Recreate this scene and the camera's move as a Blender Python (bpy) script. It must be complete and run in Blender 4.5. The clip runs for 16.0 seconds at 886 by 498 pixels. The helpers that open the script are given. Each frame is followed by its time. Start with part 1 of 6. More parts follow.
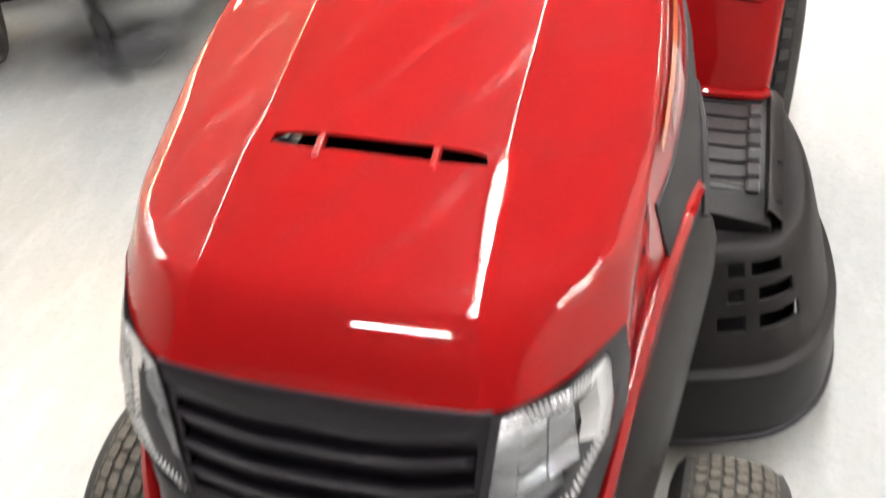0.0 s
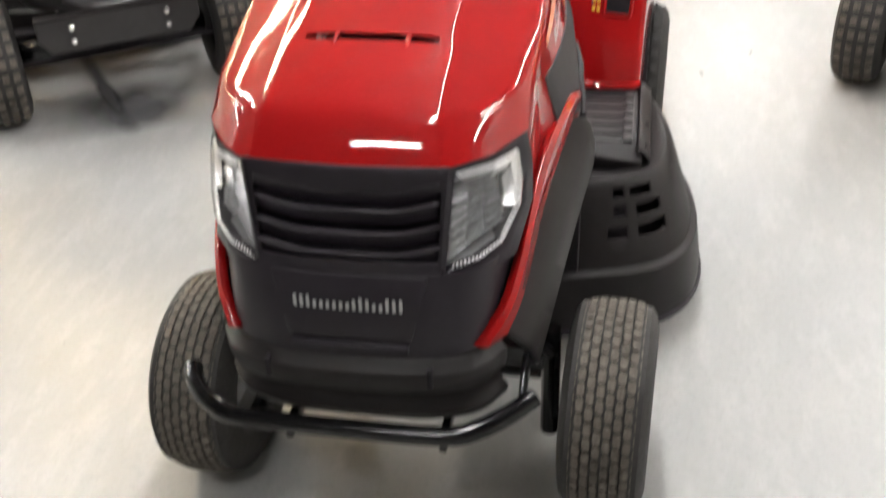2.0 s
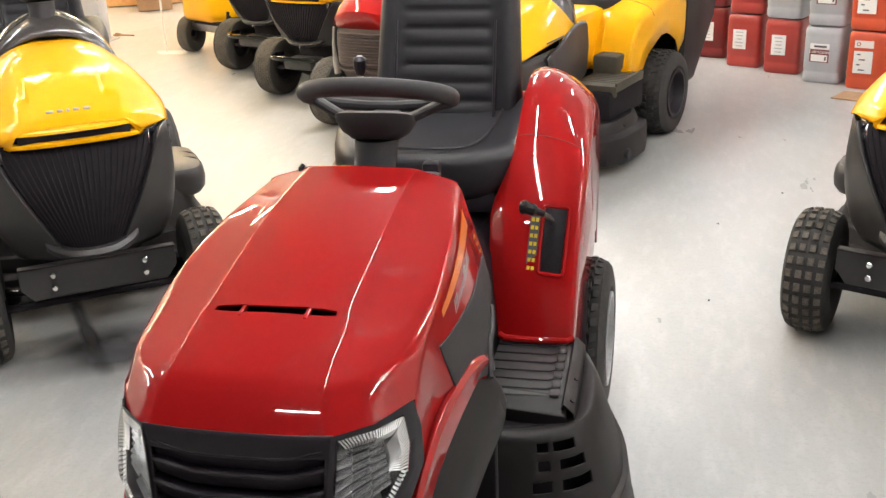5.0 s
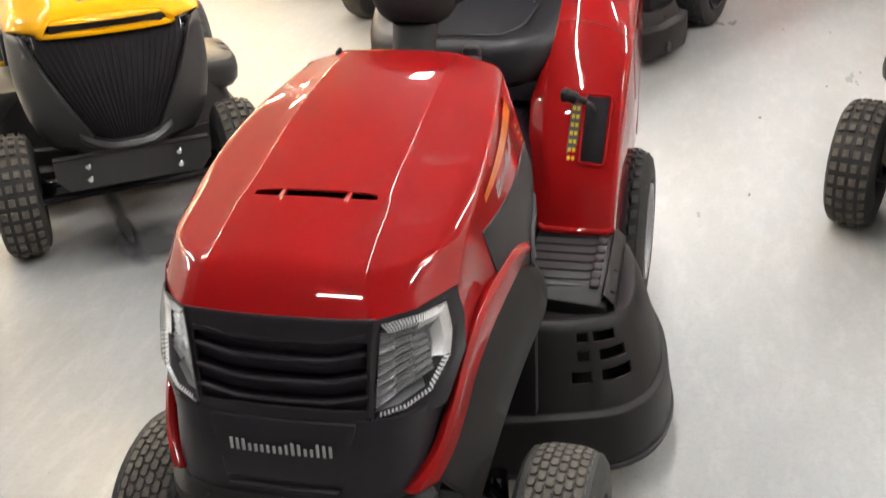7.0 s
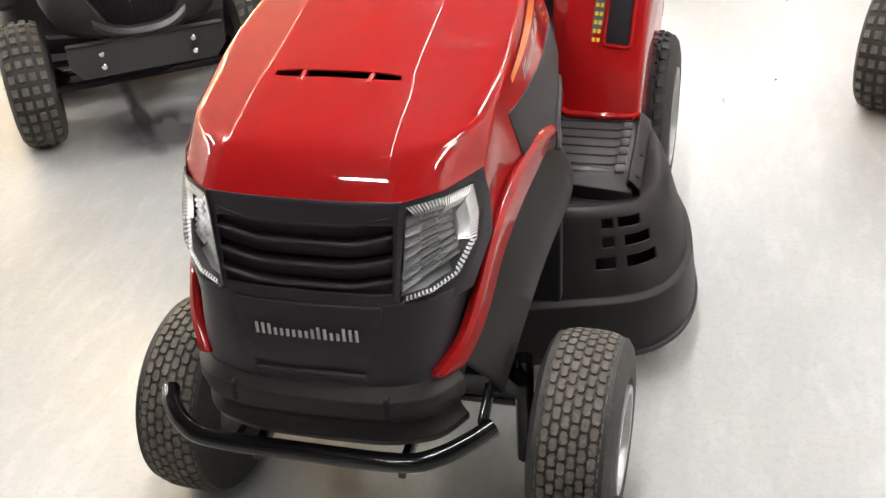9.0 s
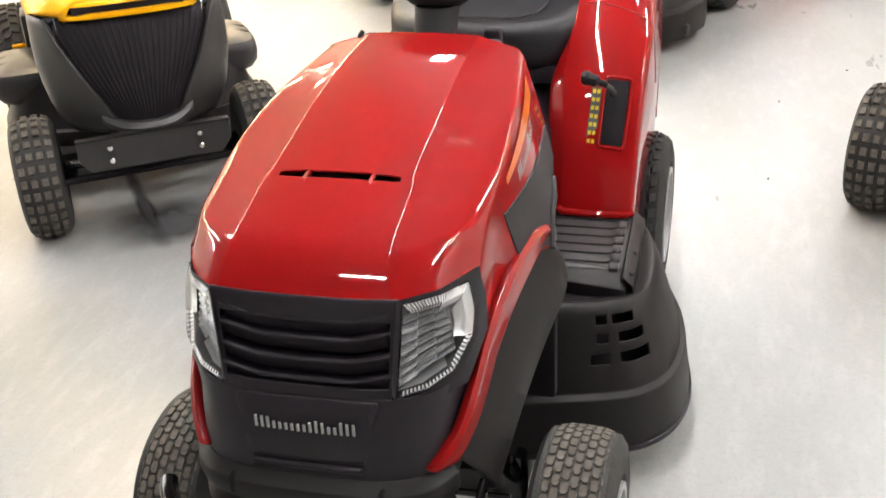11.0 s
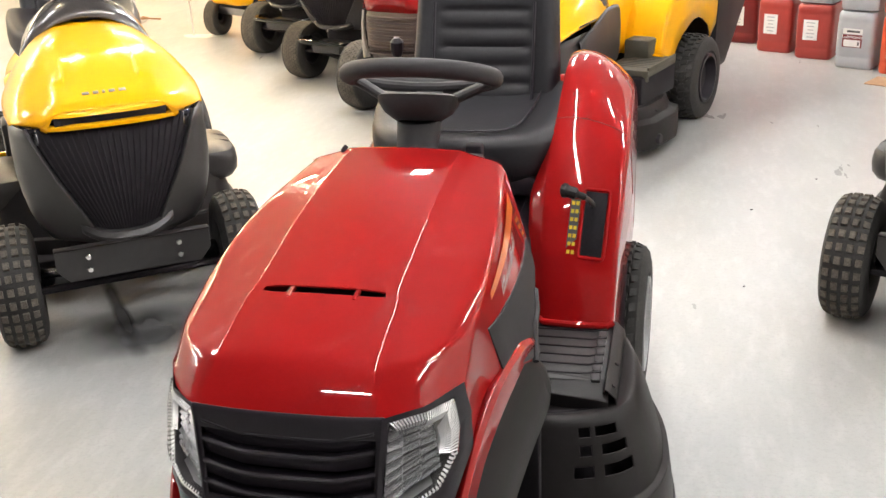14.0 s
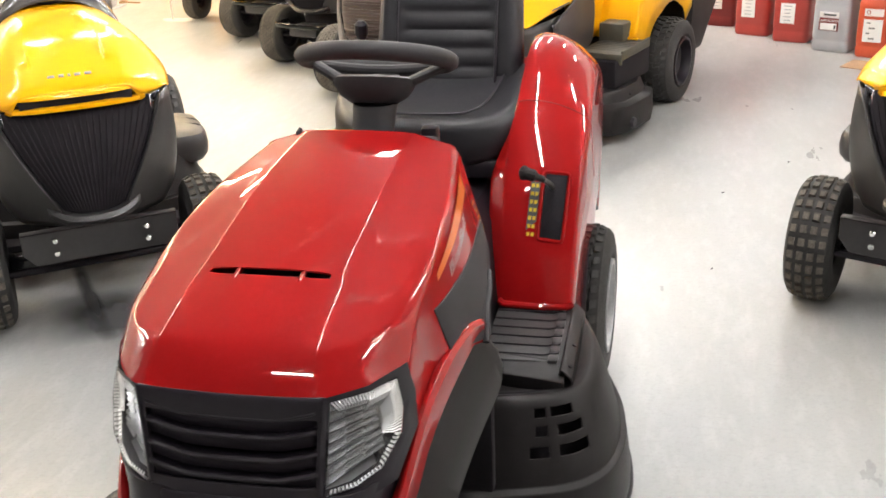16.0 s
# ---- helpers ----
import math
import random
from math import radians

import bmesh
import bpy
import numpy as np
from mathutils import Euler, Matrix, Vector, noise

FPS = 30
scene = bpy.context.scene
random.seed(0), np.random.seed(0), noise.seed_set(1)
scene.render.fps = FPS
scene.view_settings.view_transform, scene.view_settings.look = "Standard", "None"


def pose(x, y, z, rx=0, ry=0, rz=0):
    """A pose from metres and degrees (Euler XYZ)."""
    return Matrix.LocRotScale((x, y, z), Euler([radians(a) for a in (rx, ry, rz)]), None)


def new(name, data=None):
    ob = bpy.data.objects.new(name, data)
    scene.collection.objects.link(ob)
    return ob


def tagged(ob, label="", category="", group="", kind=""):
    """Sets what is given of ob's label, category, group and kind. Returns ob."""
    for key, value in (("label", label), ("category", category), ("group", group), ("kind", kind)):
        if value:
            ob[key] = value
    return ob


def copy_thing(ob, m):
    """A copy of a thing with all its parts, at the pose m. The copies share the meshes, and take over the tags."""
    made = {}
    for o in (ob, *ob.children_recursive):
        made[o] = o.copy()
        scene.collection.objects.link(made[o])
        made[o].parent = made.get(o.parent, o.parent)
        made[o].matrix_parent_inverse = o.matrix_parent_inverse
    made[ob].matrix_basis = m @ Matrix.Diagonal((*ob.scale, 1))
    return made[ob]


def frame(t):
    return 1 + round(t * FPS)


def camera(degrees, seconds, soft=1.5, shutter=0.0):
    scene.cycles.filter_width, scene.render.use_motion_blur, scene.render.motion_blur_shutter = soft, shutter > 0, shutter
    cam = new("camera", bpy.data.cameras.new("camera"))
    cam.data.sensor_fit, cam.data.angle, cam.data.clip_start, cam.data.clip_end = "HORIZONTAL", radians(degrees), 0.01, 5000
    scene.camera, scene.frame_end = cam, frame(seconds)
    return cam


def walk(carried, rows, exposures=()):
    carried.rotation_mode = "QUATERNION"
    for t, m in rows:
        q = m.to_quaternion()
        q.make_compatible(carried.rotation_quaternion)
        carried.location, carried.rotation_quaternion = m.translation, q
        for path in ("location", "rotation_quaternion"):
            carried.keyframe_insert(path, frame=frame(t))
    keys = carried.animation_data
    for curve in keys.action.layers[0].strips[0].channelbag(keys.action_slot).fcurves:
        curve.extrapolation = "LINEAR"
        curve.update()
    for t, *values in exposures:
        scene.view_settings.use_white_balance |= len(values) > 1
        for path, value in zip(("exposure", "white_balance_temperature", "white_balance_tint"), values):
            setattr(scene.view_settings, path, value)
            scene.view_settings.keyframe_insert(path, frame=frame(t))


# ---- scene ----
cam = camera(45.39, 16.0, shutter=0.55)
# seconds, place, turn in degrees
ROWS = [
    (0.0, 0.25, -0.4931, 1.3863, 48.34, 2.3, 13.63),
    (0.5, 0.3063, -0.7034, 1.3752, 49.41, 2.17, 13.43),
    (1.0, 0.3443, -0.8666, 1.3918, 50.51, 1.93, 12.94),
    (1.5, 0.3429, -1.0483, 1.4022, 50.29, 1.86, 11.17),
    (2.0, 0.3576, -1.1576, 1.4225, 56.34, 2.01, 9.8),
    (2.5, 0.4207, -1.1655, 1.4748, 61.55, 1.0, 10.72),
    (3.0, 0.4924, -1.1673, 1.4934, 64.54, 1.2, 9.81),
    (3.5, 0.5304, -1.1687, 1.5077, 67.27, 1.56, 10.47),
    (6.0, 0.5639, -1.1784, 1.5186, 68.51, 2.42, 11.63),
    (6.5, 0.5539, -1.1666, 1.5032, 65.83, 2.68, 12.29),
    (7.0, 0.5371, -1.1606, 1.4831, 63.11, 2.67, 12.81),
    (7.5, 0.5303, -1.1499, 1.469, 59.92, 3.74, 12.49),
    (8.0, 0.5154, -1.1437, 1.4539, 57.21, 3.56, 13.06),
    (10.5, 0.52, -1.1681, 1.4769, 60.05, 2.89, 13.53),
    (11.0, 0.5302, -1.177, 1.4881, 62.24, 2.78, 13.67),
    (11.5, 0.5377, -1.1763, 1.4918, 63.56, 2.55, 13.56),
    (12.0, 0.5376, -1.1704, 1.4983, 64.66, 2.48, 13.18),
    (12.5, 0.5322, -1.17, 1.5044, 66.08, 2.52, 13.06),
    (13.0, 0.528, -1.1757, 1.5083, 66.92, 2.71, 12.8),
    (13.5, 0.5216, -1.1768, 1.508, 67.6, 2.36, 12.62),
    (14.0, 0.5139, -1.1748, 1.5079, 67.7, 2.26, 12.36),
    (14.5, 0.503, -1.1681, 1.5042, 67.6, 2.29, 12.06),
    (15.0, 0.5016, -1.1635, 1.4963, 66.64, 2.41, 11.47),
    (15.5, 0.5256, -1.1647, 1.5022, 66.09, 2.64, 11.67),
    (16.0, 0.5821, -1.1714, 1.5044, 66.85, 2.19, 11.77),
]
EXPOSURES = [(0.0, 0.700), (0.5, 0.310), (1.0, 0.360), (1.5, 0.400), (2.0, 0.420), (2.5, 0.470), (3.0, 0.280), (3.5, 0.320), (6.0, 0.010), (6.5, -0.020), (7.0, 0.130),
             (7.5, 0.390), (8.0, 0.600), (10.5, 0.410), (11.0, 0.450), (11.5, 0.470), (12.0, 0.480), (12.5, 0.510), (13.0, 0.400), (13.5, 0.300), (14.5, 0.310), (15.0, 0.270), (16.0, 0.340)]
walk(cam, [(t, pose(x, y, z, rx, ry, rz)) for t, x, y, z, rx, ry, rz in ROWS], EXPOSURES)

# ---- world and room size ----
world = bpy.data.worlds.new("world")
scene.world = world
world.use_nodes = True
world.node_tree.nodes["Background"].inputs[0].default_value = (0.8, 0.85, 1.0, 1)
world.node_tree.nodes["Background"].inputs[1].default_value = 0.05
X0, X1, Y0, Y1, HIGH = -7.5, 4.2, -4.5, 10.0, 2.9
LAMP = 116.0


# ---- materials ----
def material(name, colour, rough=0.5, metal=0.0, coat=0.0, grain=0.0, size=40.0, bump=0.0, wear=None, emit=0.0, spec=0.5):
    """A principled surface. grain: how far noise shifts the colour; size: noise per metre; bump: relief; wear: second colour in large patches."""
    m = bpy.data.materials.new(name)
    m.use_nodes = True
    nt = m.node_tree
    b = nt.nodes["Principled BSDF"]
    b.inputs["Base Color"].default_value = (*colour, 1)
    b.inputs["Roughness"].default_value = rough
    b.inputs["Metallic"].default_value = metal
    b.inputs["Specular IOR Level"].default_value = spec
    b.inputs["Coat Weight"].default_value = coat
    b.inputs["Coat Roughness"].default_value = 0.02
    if emit:
        b.inputs["Emission Color"].default_value = (*colour, 1)
        b.inputs["Emission Strength"].default_value = emit
    co = nt.nodes.new("ShaderNodeTexCoord")
    if grain or bump:
        n = nt.nodes.new("ShaderNodeTexNoise")
        n.inputs["Scale"].default_value = size
        n.inputs["Detail"].default_value = 5
        nt.links.new(co.outputs["Object"], n.inputs["Vector"])
    if grain or wear:
        big = nt.nodes.new("ShaderNodeTexNoise")
        big.inputs["Scale"].default_value = size / 9
        big.inputs["Detail"].default_value = 4
        nt.links.new(co.outputs["Object"], big.inputs["Vector"])
        mix = nt.nodes.new("ShaderNodeMix")
        mix.data_type = "RGBA"
        ramp = nt.nodes.new("ShaderNodeMapRange")
        ramp.inputs[1].default_value, ramp.inputs[2].default_value = 0.4, 0.7
        nt.links.new(big.outputs["Fac"], ramp.inputs[0])
        nt.links.new(ramp.outputs[0], mix.inputs["Factor"])
        mix.inputs["A"].default_value = (*colour, 1)
        mix.inputs["B"].default_value = (*(wear or [c * (1 + grain) for c in colour]), 1)
        last = mix
        if grain:
            mul = nt.nodes.new("ShaderNodeMix")
            mul.data_type, mul.blend_type = "RGBA", "MULTIPLY"
            mul.inputs["Factor"].default_value = 1
            r2 = nt.nodes.new("ShaderNodeMapRange")
            r2.inputs[1].default_value, r2.inputs[2].default_value = 0.3, 0.7
            r2.inputs[3].default_value, r2.inputs[4].default_value = 1 - grain, 1 + grain * 0.6
            nt.links.new(n.outputs["Fac"], r2.inputs[0])
            nt.links.new(mix.outputs["Result"], mul.inputs["A"])
            nt.links.new(r2.outputs[0], mul.inputs["B"])
            last = mul
        nt.links.new(last.outputs["Result"], b.inputs["Base Color"])
    if bump:
        bp = nt.nodes.new("ShaderNodeBump")
        bp.inputs["Strength"].default_value = bump
        bp.inputs["Distance"].default_value = 0.002
        nt.links.new(n.outputs["Fac"], bp.inputs["Height"])
        nt.links.new(bp.outputs["Normal"], b.inputs["Normal"])
    return m


def glass(name, rough=0.03, tint=(1, 1, 1)):
    """A thin clear sheet: see-through, with gloss that grows towards the edge."""
    m = bpy.data.materials.new(name)
    m.use_nodes = True
    nt = m.node_tree
    nt.nodes.remove(nt.nodes["Principled BSDF"])
    clear, shine, mix, fres = [nt.nodes.new(k) for k in ("ShaderNodeBsdfTransparent", "ShaderNodeBsdfGlossy", "ShaderNodeMixShader", "ShaderNodeFresnel")]
    clear.inputs[0].default_value = (*tint, 1)
    shine.inputs["Roughness"].default_value = rough
    fres.inputs["IOR"].default_value = 1.5
    nt.links.new(fres.outputs[0], mix.inputs[0])
    nt.links.new(clear.outputs[0], mix.inputs[1])
    nt.links.new(shine.outputs[0], mix.inputs[2])
    nt.links.new(mix.outputs[0], nt.nodes["Material Output"].inputs["Surface"])
    return m


RED = material("red_paint", (0.285, 0.0040, 0.0046), 0.5, coat=0.85, spec=0.05, grain=0.03, size=300)
YELLOW = material("yellow_paint", (0.88, 0.423, 0.004), 0.5, coat=0.7, spec=0.05, grain=0.03, size=300)
YELLOW.node_tree.nodes["Principled BSDF"].inputs["Coat Roughness"].default_value = 0.12
BLACK = material("black_plastic", (0.0172, 0.0136, 0.0186), 0.42, spec=0.31, grain=0.15, size=500, bump=0.12)
SMOKE = material("glossy_smoke_plastic", (0.062, 0.056, 0.054), 0.22, spec=0.5, coat=0.4, grain=0.1, size=60)
MATT = material("matt_charcoal_plastic", (0.028, 0.0255, 0.028), 0.62, spec=0.3, grain=0.15, size=450, bump=0.15)
DECK = material("charcoal_plastic", (0.0125, 0.0104, 0.0108), 0.46, spec=0.24, grain=0.15, size=450, bump=0.15)
GREY = material("dark_grey_plastic", (0.032, 0.030, 0.0305), 0.38, spec=0.45, grain=0.15, size=450, bump=0.15)
BROWN = material("brown_grey_plastic", (0.055, 0.037, 0.033), 0.5, grain=0.15, size=200, bump=0.1)
BEIGE = material("beige_grey_plastic", (0.30, 0.27, 0.24), 0.5, grain=0.1, size=100)
PIT = material("matt_black_plastic", (0.0145, 0.0122, 0.015), 0.75, grain=0.2, size=200, spec=0.2)
GLOSS = material("gloss_black_steel", (0.004, 0.004, 0.0045), 0.14, spec=0.35, coat=0.25, grain=0.1, size=200)
STEEL = material("dull_steel", (0.30, 0.29, 0.28), 0.35, 1.0, grain=0.15, size=150, bump=0.05)
CHROME = material("chrome", (0.8, 0.8, 0.8), 0.12, 1.0)
SILVER = material("reflector_silver", (0.86, 0.86, 0.88), 0.24, 0.8)
RIBBED = material("ribbed_silver", (0.88, 0.88, 0.89), 0.30, 0.5)
RUBBER = material("tyre_rubber", (0.028, 0.026, 0.025), 0.75, grain=0.3, size=120, bump=0.3)
TREAD = material("dusty_tread_rubber", (0.130, 0.114, 0.094), 0.85, grain=0.35, size=160, bump=0.5, wear=(0.080, 0.070, 0.058))
OLIVE = material("olive_grey_plastic", (0.062, 0.055, 0.038), 0.6, grain=0.15, size=300, bump=0.15)
GREYRIM = material("painted_rim", (0.42, 0.42, 0.43), 0.35, 0.6, grain=0.1, size=90)
VINYL = material("black_vinyl", (0.0185, 0.0172, 0.0205), 0.45, spec=0.34, grain=0.2, size=700, bump=0.25)
CLEAR = glass("clear_lens")
WHITE = material("white_print", (0.40, 0.40, 0.40), 0.5, grain=0.05, size=200)
LABELWHITE = material("white_paper", (0.75, 0.74, 0.71), 0.6, grain=0.05, size=90)
ORANGE = material("orange_decal", (0.72, 0.15, 0.010), 0.35, coat=0.5, grain=0.05, size=90)
PRINT = material("dark_print", (0.08, 0.08, 0.08), 0.6, grain=0.05, size=90)
YELLOWPRINT = material("yellow_print", (0.7, 0.48, 0.02), 0.5, grain=0.05, size=90)
CANRED = material("red_plastic_can", (0.35, 0.042, 0.032), 0.42, grain=0.05, size=25, bump=0.05)
CANDARK = material("dark_red_plastic_can", (0.17, 0.014, 0.012), 0.45, grain=0.05, size=25, bump=0.1)
CANORANGE = material("orange_red_plastic_can", (0.50, 0.07, 0.025), 0.42, grain=0.05, size=25, bump=0.1)
CANGREY = material("grey_plastic_can", (0.40, 0.40, 0.415), 0.45, grain=0.04, size=25, bump=0.1)
PLY = material("plywood", (0.60, 0.34, 0.13), 0.6, grain=0.15, size=30, bump=0.1, wear=(0.52, 0.27, 0.09))
CARD = material("brown_cardboard", (0.36, 0.22, 0.12), 0.8, grain=0.15, size=50, bump=0.1)
PAINT = material("white_wall_paint", (0.50, 0.49, 0.47), 0.7, grain=0.05, size=12, bump=0.1)
DIM = material("dark_wall_paint", (0.30, 0.30, 0.305), 0.75, grain=0.05, size=12, bump=0.1)
WHITESTEEL = material("grey_painted_steel", (0.32, 0.31, 0.30), 0.5, grain=0.05, size=12)
ROOF = material("ceiling_paint", (0.02, 0.02, 0.02), 0.8, grain=0.04, size=12)
TUBE = material("lit_diffuser", (1.0, 0.985, 0.965), 0.5, emit=LAMP)
TUBEWARM = material("lit_warm_diffuser", (1.0, 0.80, 0.52), 0.5, emit=LAMP * 0.9)
WRAP = glass("clear_plastic_wrap", rough=0.12)


def floor_material():
    m = bpy.data.materials.new("painted_concrete")
    m.use_nodes = True
    nt = m.node_tree
    b = nt.nodes["Principled BSDF"]
    co = nt.nodes.new("ShaderNodeTexCoord")

    def noisy(scale, detail=5, stretch=(1, 1, 1), turn=0.0):
        mp = nt.nodes.new("ShaderNodeMapping")
        mp.inputs["Scale"].default_value = stretch
        mp.inputs["Rotation"].default_value = (0, 0, turn)
        nt.links.new(co.outputs["Object"], mp.inputs["Vector"])
        n = nt.nodes.new("ShaderNodeTexNoise")
        n.inputs["Scale"].default_value, n.inputs["Detail"].default_value = scale, detail
        nt.links.new(mp.outputs["Vector"], n.inputs["Vector"])
        return n.outputs["Fac"]

    def ranged(v, a, b_, c, d):
        r = nt.nodes.new("ShaderNodeMapRange")
        for i, q in enumerate((a, b_, c, d)):
            r.inputs[i + 1].default_value = q
        nt.links.new(v, r.inputs[0])
        return r.outputs[0]

    def mixed(f, ca, cb, mode="MIX"):
        x = nt.nodes.new("ShaderNodeMix")
        x.data_type, x.blend_type = "RGBA", mode
        if hasattr(f, "links"):
            nt.links.new(f, x.inputs["Factor"])
        else:
            x.inputs["Factor"].default_value = f
        for k, c in (("A", ca), ("B", cb)):
            if hasattr(c, "links"):
                nt.links.new(c, x.inputs[k])
            else:
                x.inputs[k].default_value = (*c, 1)
        return x.outputs["Result"]

    cloud = ranged(noisy(0.9, 3), 0.25, 0.75, 0, 1)
    patch = ranged(noisy(3.0, 3), 0.3, 0.75, 0, 1)
    speck = ranged(noisy(130, 4), 0.55, 0.80, 0, 0.8)
    smear = ranged(noisy(5.0, 6, (1, 0.3, 1), -0.7), 0.42, 0.8, 0, 0.6)
    base = mixed(cloud, (0.365, 0.372, 0.372), (0.41, 0.413, 0.405))
    base = mixed(patch, base, (0.43, 0.428, 0.415))
    base = mixed(smear, base, (0.35, 0.348, 0.335))
    brush = ranged(noisy(26, 9, (1, 0.35, 1), 0.9), 0.48, 0.75, 0, 0.4)
    base = mixed(brush, base, (0.53, 0.53, 0.52))
    base = mixed(ranged(noisy(60, 9), 0.50, 0.75, 0, 0.4), base, (0.31, 0.31, 0.305))
    dark = mixed(speck, base, (0.33, 0.325, 0.315))
    nt.links.new(dark, b.inputs["Base Color"])
    scuff = noisy(14, 8, (1, 0.35, 1), 0.6)
    gloss = nt.nodes.new("ShaderNodeMath")
    gloss.operation = "ADD"
    nt.links.new(ranged(noisy(1.6, 3), 0.3, 0.7, 0.28, 0.36), gloss.inputs[0])
    nt.links.new(ranged(scuff, 0.3, 0.75, -0.02, 0.05), gloss.inputs[1])
    nt.links.new(gloss.outputs[0], b.inputs["Roughness"])
    bp = nt.nodes.new("ShaderNodeBump")
    bp.inputs["Strength"].default_value, bp.inputs["Distance"].default_value = 0.40, 0.002
    add = nt.nodes.new("ShaderNodeMath")
    add.operation = "ADD"
    nt.links.new(noisy(48, 8, (1, 0.55, 1), 0.4), add.inputs[0])
    nt.links.new(scuff, add.inputs[1])
    nt.links.new(add.outputs[0], bp.inputs["Height"])
    nt.links.new(bp.outputs["Normal"], b.inputs["Normal"])
    b.inputs["Specular IOR Level"].default_value = 0.6
    b.inputs["Coat Weight"].default_value = 0.1
    b.inputs["Coat Roughness"].default_value = 0.28
    return m


FLOOR = floor_material()


# ---- shapes ----
def thing(name, label, category, m=None, group=""):
    ob = new(name)
    ob.empty_display_size = 0.05
    if m is not None:
        ob.matrix_basis = m
    return tagged(ob, label, category, group)


def part(name, shape, mat, parent=None, label="", sharp=32, thick=0.0, bevel=0.0):
    """Links a bmesh or mesh as one mesh object under a thing or a part."""
    if isinstance(shape, bmesh.types.BMesh):
        me = bpy.data.meshes.new(name)
        bmesh.ops.recalc_face_normals(shape, faces=shape.faces)
        shape.to_mesh(me)
        shape.free()
    else:
        me = shape
    if not me.materials:
        me.materials.append(mat)
    me.shade_smooth()
    me.set_sharp_from_angle(angle=radians(sharp))
    ob = new(name, me)
    ob.parent = parent
    if thick:
        s = ob.modifiers.new("thickness", "SOLIDIFY")
        s.thickness, s.offset = abs(thick), 1.0 if thick > 0 else -1.0
    if bevel:
        b = ob.modifiers.new("edges", "BEVEL")
        b.width, b.segments, b.limit_method, b.angle_limit = bevel, 2, "ANGLE", radians(35)
    if label:
        ob["label"] = label
    return ob


def grid(bm, rows, loop=False, ends=False, skip=None):
    """Faces between successive rows of points; loop joins each row's ends; ends closes the first and last row."""
    vs = [[bm.verts.new(p) for p in r] for r in rows]
    n = len(rows[0])
    for i in range(len(rows) - 1):
        for j in range(n if loop else n - 1):
            if skip and skip(i, j):
                continue
            k = (j + 1) % n
            try:
                bm.faces.new((vs[i][j], vs[i][k], vs[i + 1][k], vs[i + 1][j]))
            except ValueError:
                pass
    if ends:
        for r in (vs[0], vs[-1]):
            bm.faces.new(r)
    return bm


def box(bm, size, at=(0, 0, 0), m=None, bev=0.0):
    r = bmesh.ops.create_cube(bm, size=1)
    bmesh.ops.scale(bm, vec=size, verts=r["verts"])
    if bev:
        es = list({e for v in r["verts"] for e in v.link_edges})
        q = bmesh.ops.bevel(bm, geom=es, offset=bev, segments=2, affect="EDGES", profile=0.5)
        vs = [v for v in q["verts"]]
        vs = list({v for f in q["faces"] for v in f.verts} | set(vs))
    else:
        vs = r["verts"]
    if m is not None:
        bmesh.ops.transform(bm, matrix=m, verts=vs)
    bmesh.ops.translate(bm, vec=at, verts=vs)
    return bm


def smooth_path(pts, n=8):
    """Catmull-Rom through the points."""
    p = [Vector(q) for q in pts]
    p = [p[0] * 2 - p[1]] + p + [p[-1] * 2 - p[-2]]
    out = []
    for i in range(1, len(p) - 2):
        for k in range(n):
            t = k / n
            a, b, c, d = p[i - 1:i + 3]
            out.append(0.5 * ((2 * b) + (c - a) * t + (2 * a - 5 * b + 4 * c - d) * t * t + (3 * b - a - 3 * c + d) * t ** 3))
    out.append(p[-2])
    return out


def tube(bm, path, r, seg=10, close=False):
    """A pipe along a path, r a number or one for each point."""
    p = [Vector(q) for q in path]
    rows = []
    side = None
    for i, q in enumerate(p):
        a, b = p[i - 1] if (i or close) else p[0], p[(i + 1) % len(p)] if (i < len(p) - 1 or close) else p[-1]
        d = (b - a).normalized()
        if side is None:
            side = d.orthogonal().normalized()
        side = (side - d * side.dot(d)).normalized()
        up = d.cross(side)
        rr = r[i] if isinstance(r, (list, tuple)) else r
        rows.append([q + (side * math.cos(k * math.tau / seg) + up * math.sin(k * math.tau / seg)) * rr for k in range(seg)])
    if close:
        rows.append(rows[0])
        grid(bm, rows[:-1], loop=True)
        a, b = rows[-2], rows[0]
        shift = min(range(seg), key=lambda s: sum((a[k] - b[(k + s) % seg]).length for k in range(seg)))
        bm.verts.ensure_lookup_table()
        n = len(bm.verts)
        first, last = n - len(p) * seg, n - seg
        for k in range(seg):
            bm.faces.new((bm.verts[last + k], bm.verts[last + (k + 1) % seg], bm.verts[first + (k + 1 + shift) % seg], bm.verts[first + (k + shift) % seg]))
    else:
        grid(bm, rows, loop=True, ends=True)
    return bm


def lathe(bm, profile, seg=40, m=None, close=True):
    """Turns a profile of (radius, along x) round the x axis."""
    rows = []
    for k in range(seg):
        a = k * math.tau / seg
        rows.append([(w, r * math.sin(a), r * math.cos(a)) for r, w in profile])
    rows.append(rows[0])
    vs = [[bm.verts.new(p) for p in r] for r in rows[:-1]]
    n = len(profile)
    for i in range(seg):
        for j in range(n if close else n - 1):
            k = (j + 1) % n
            bm.faces.new((vs[i][j], vs[i][k], vs[(i + 1) % seg][k], vs[(i + 1) % seg][j]))
    if m is not None:
        bmesh.ops.transform(bm, matrix=m, verts=[v for r in vs for v in r])
    return bm


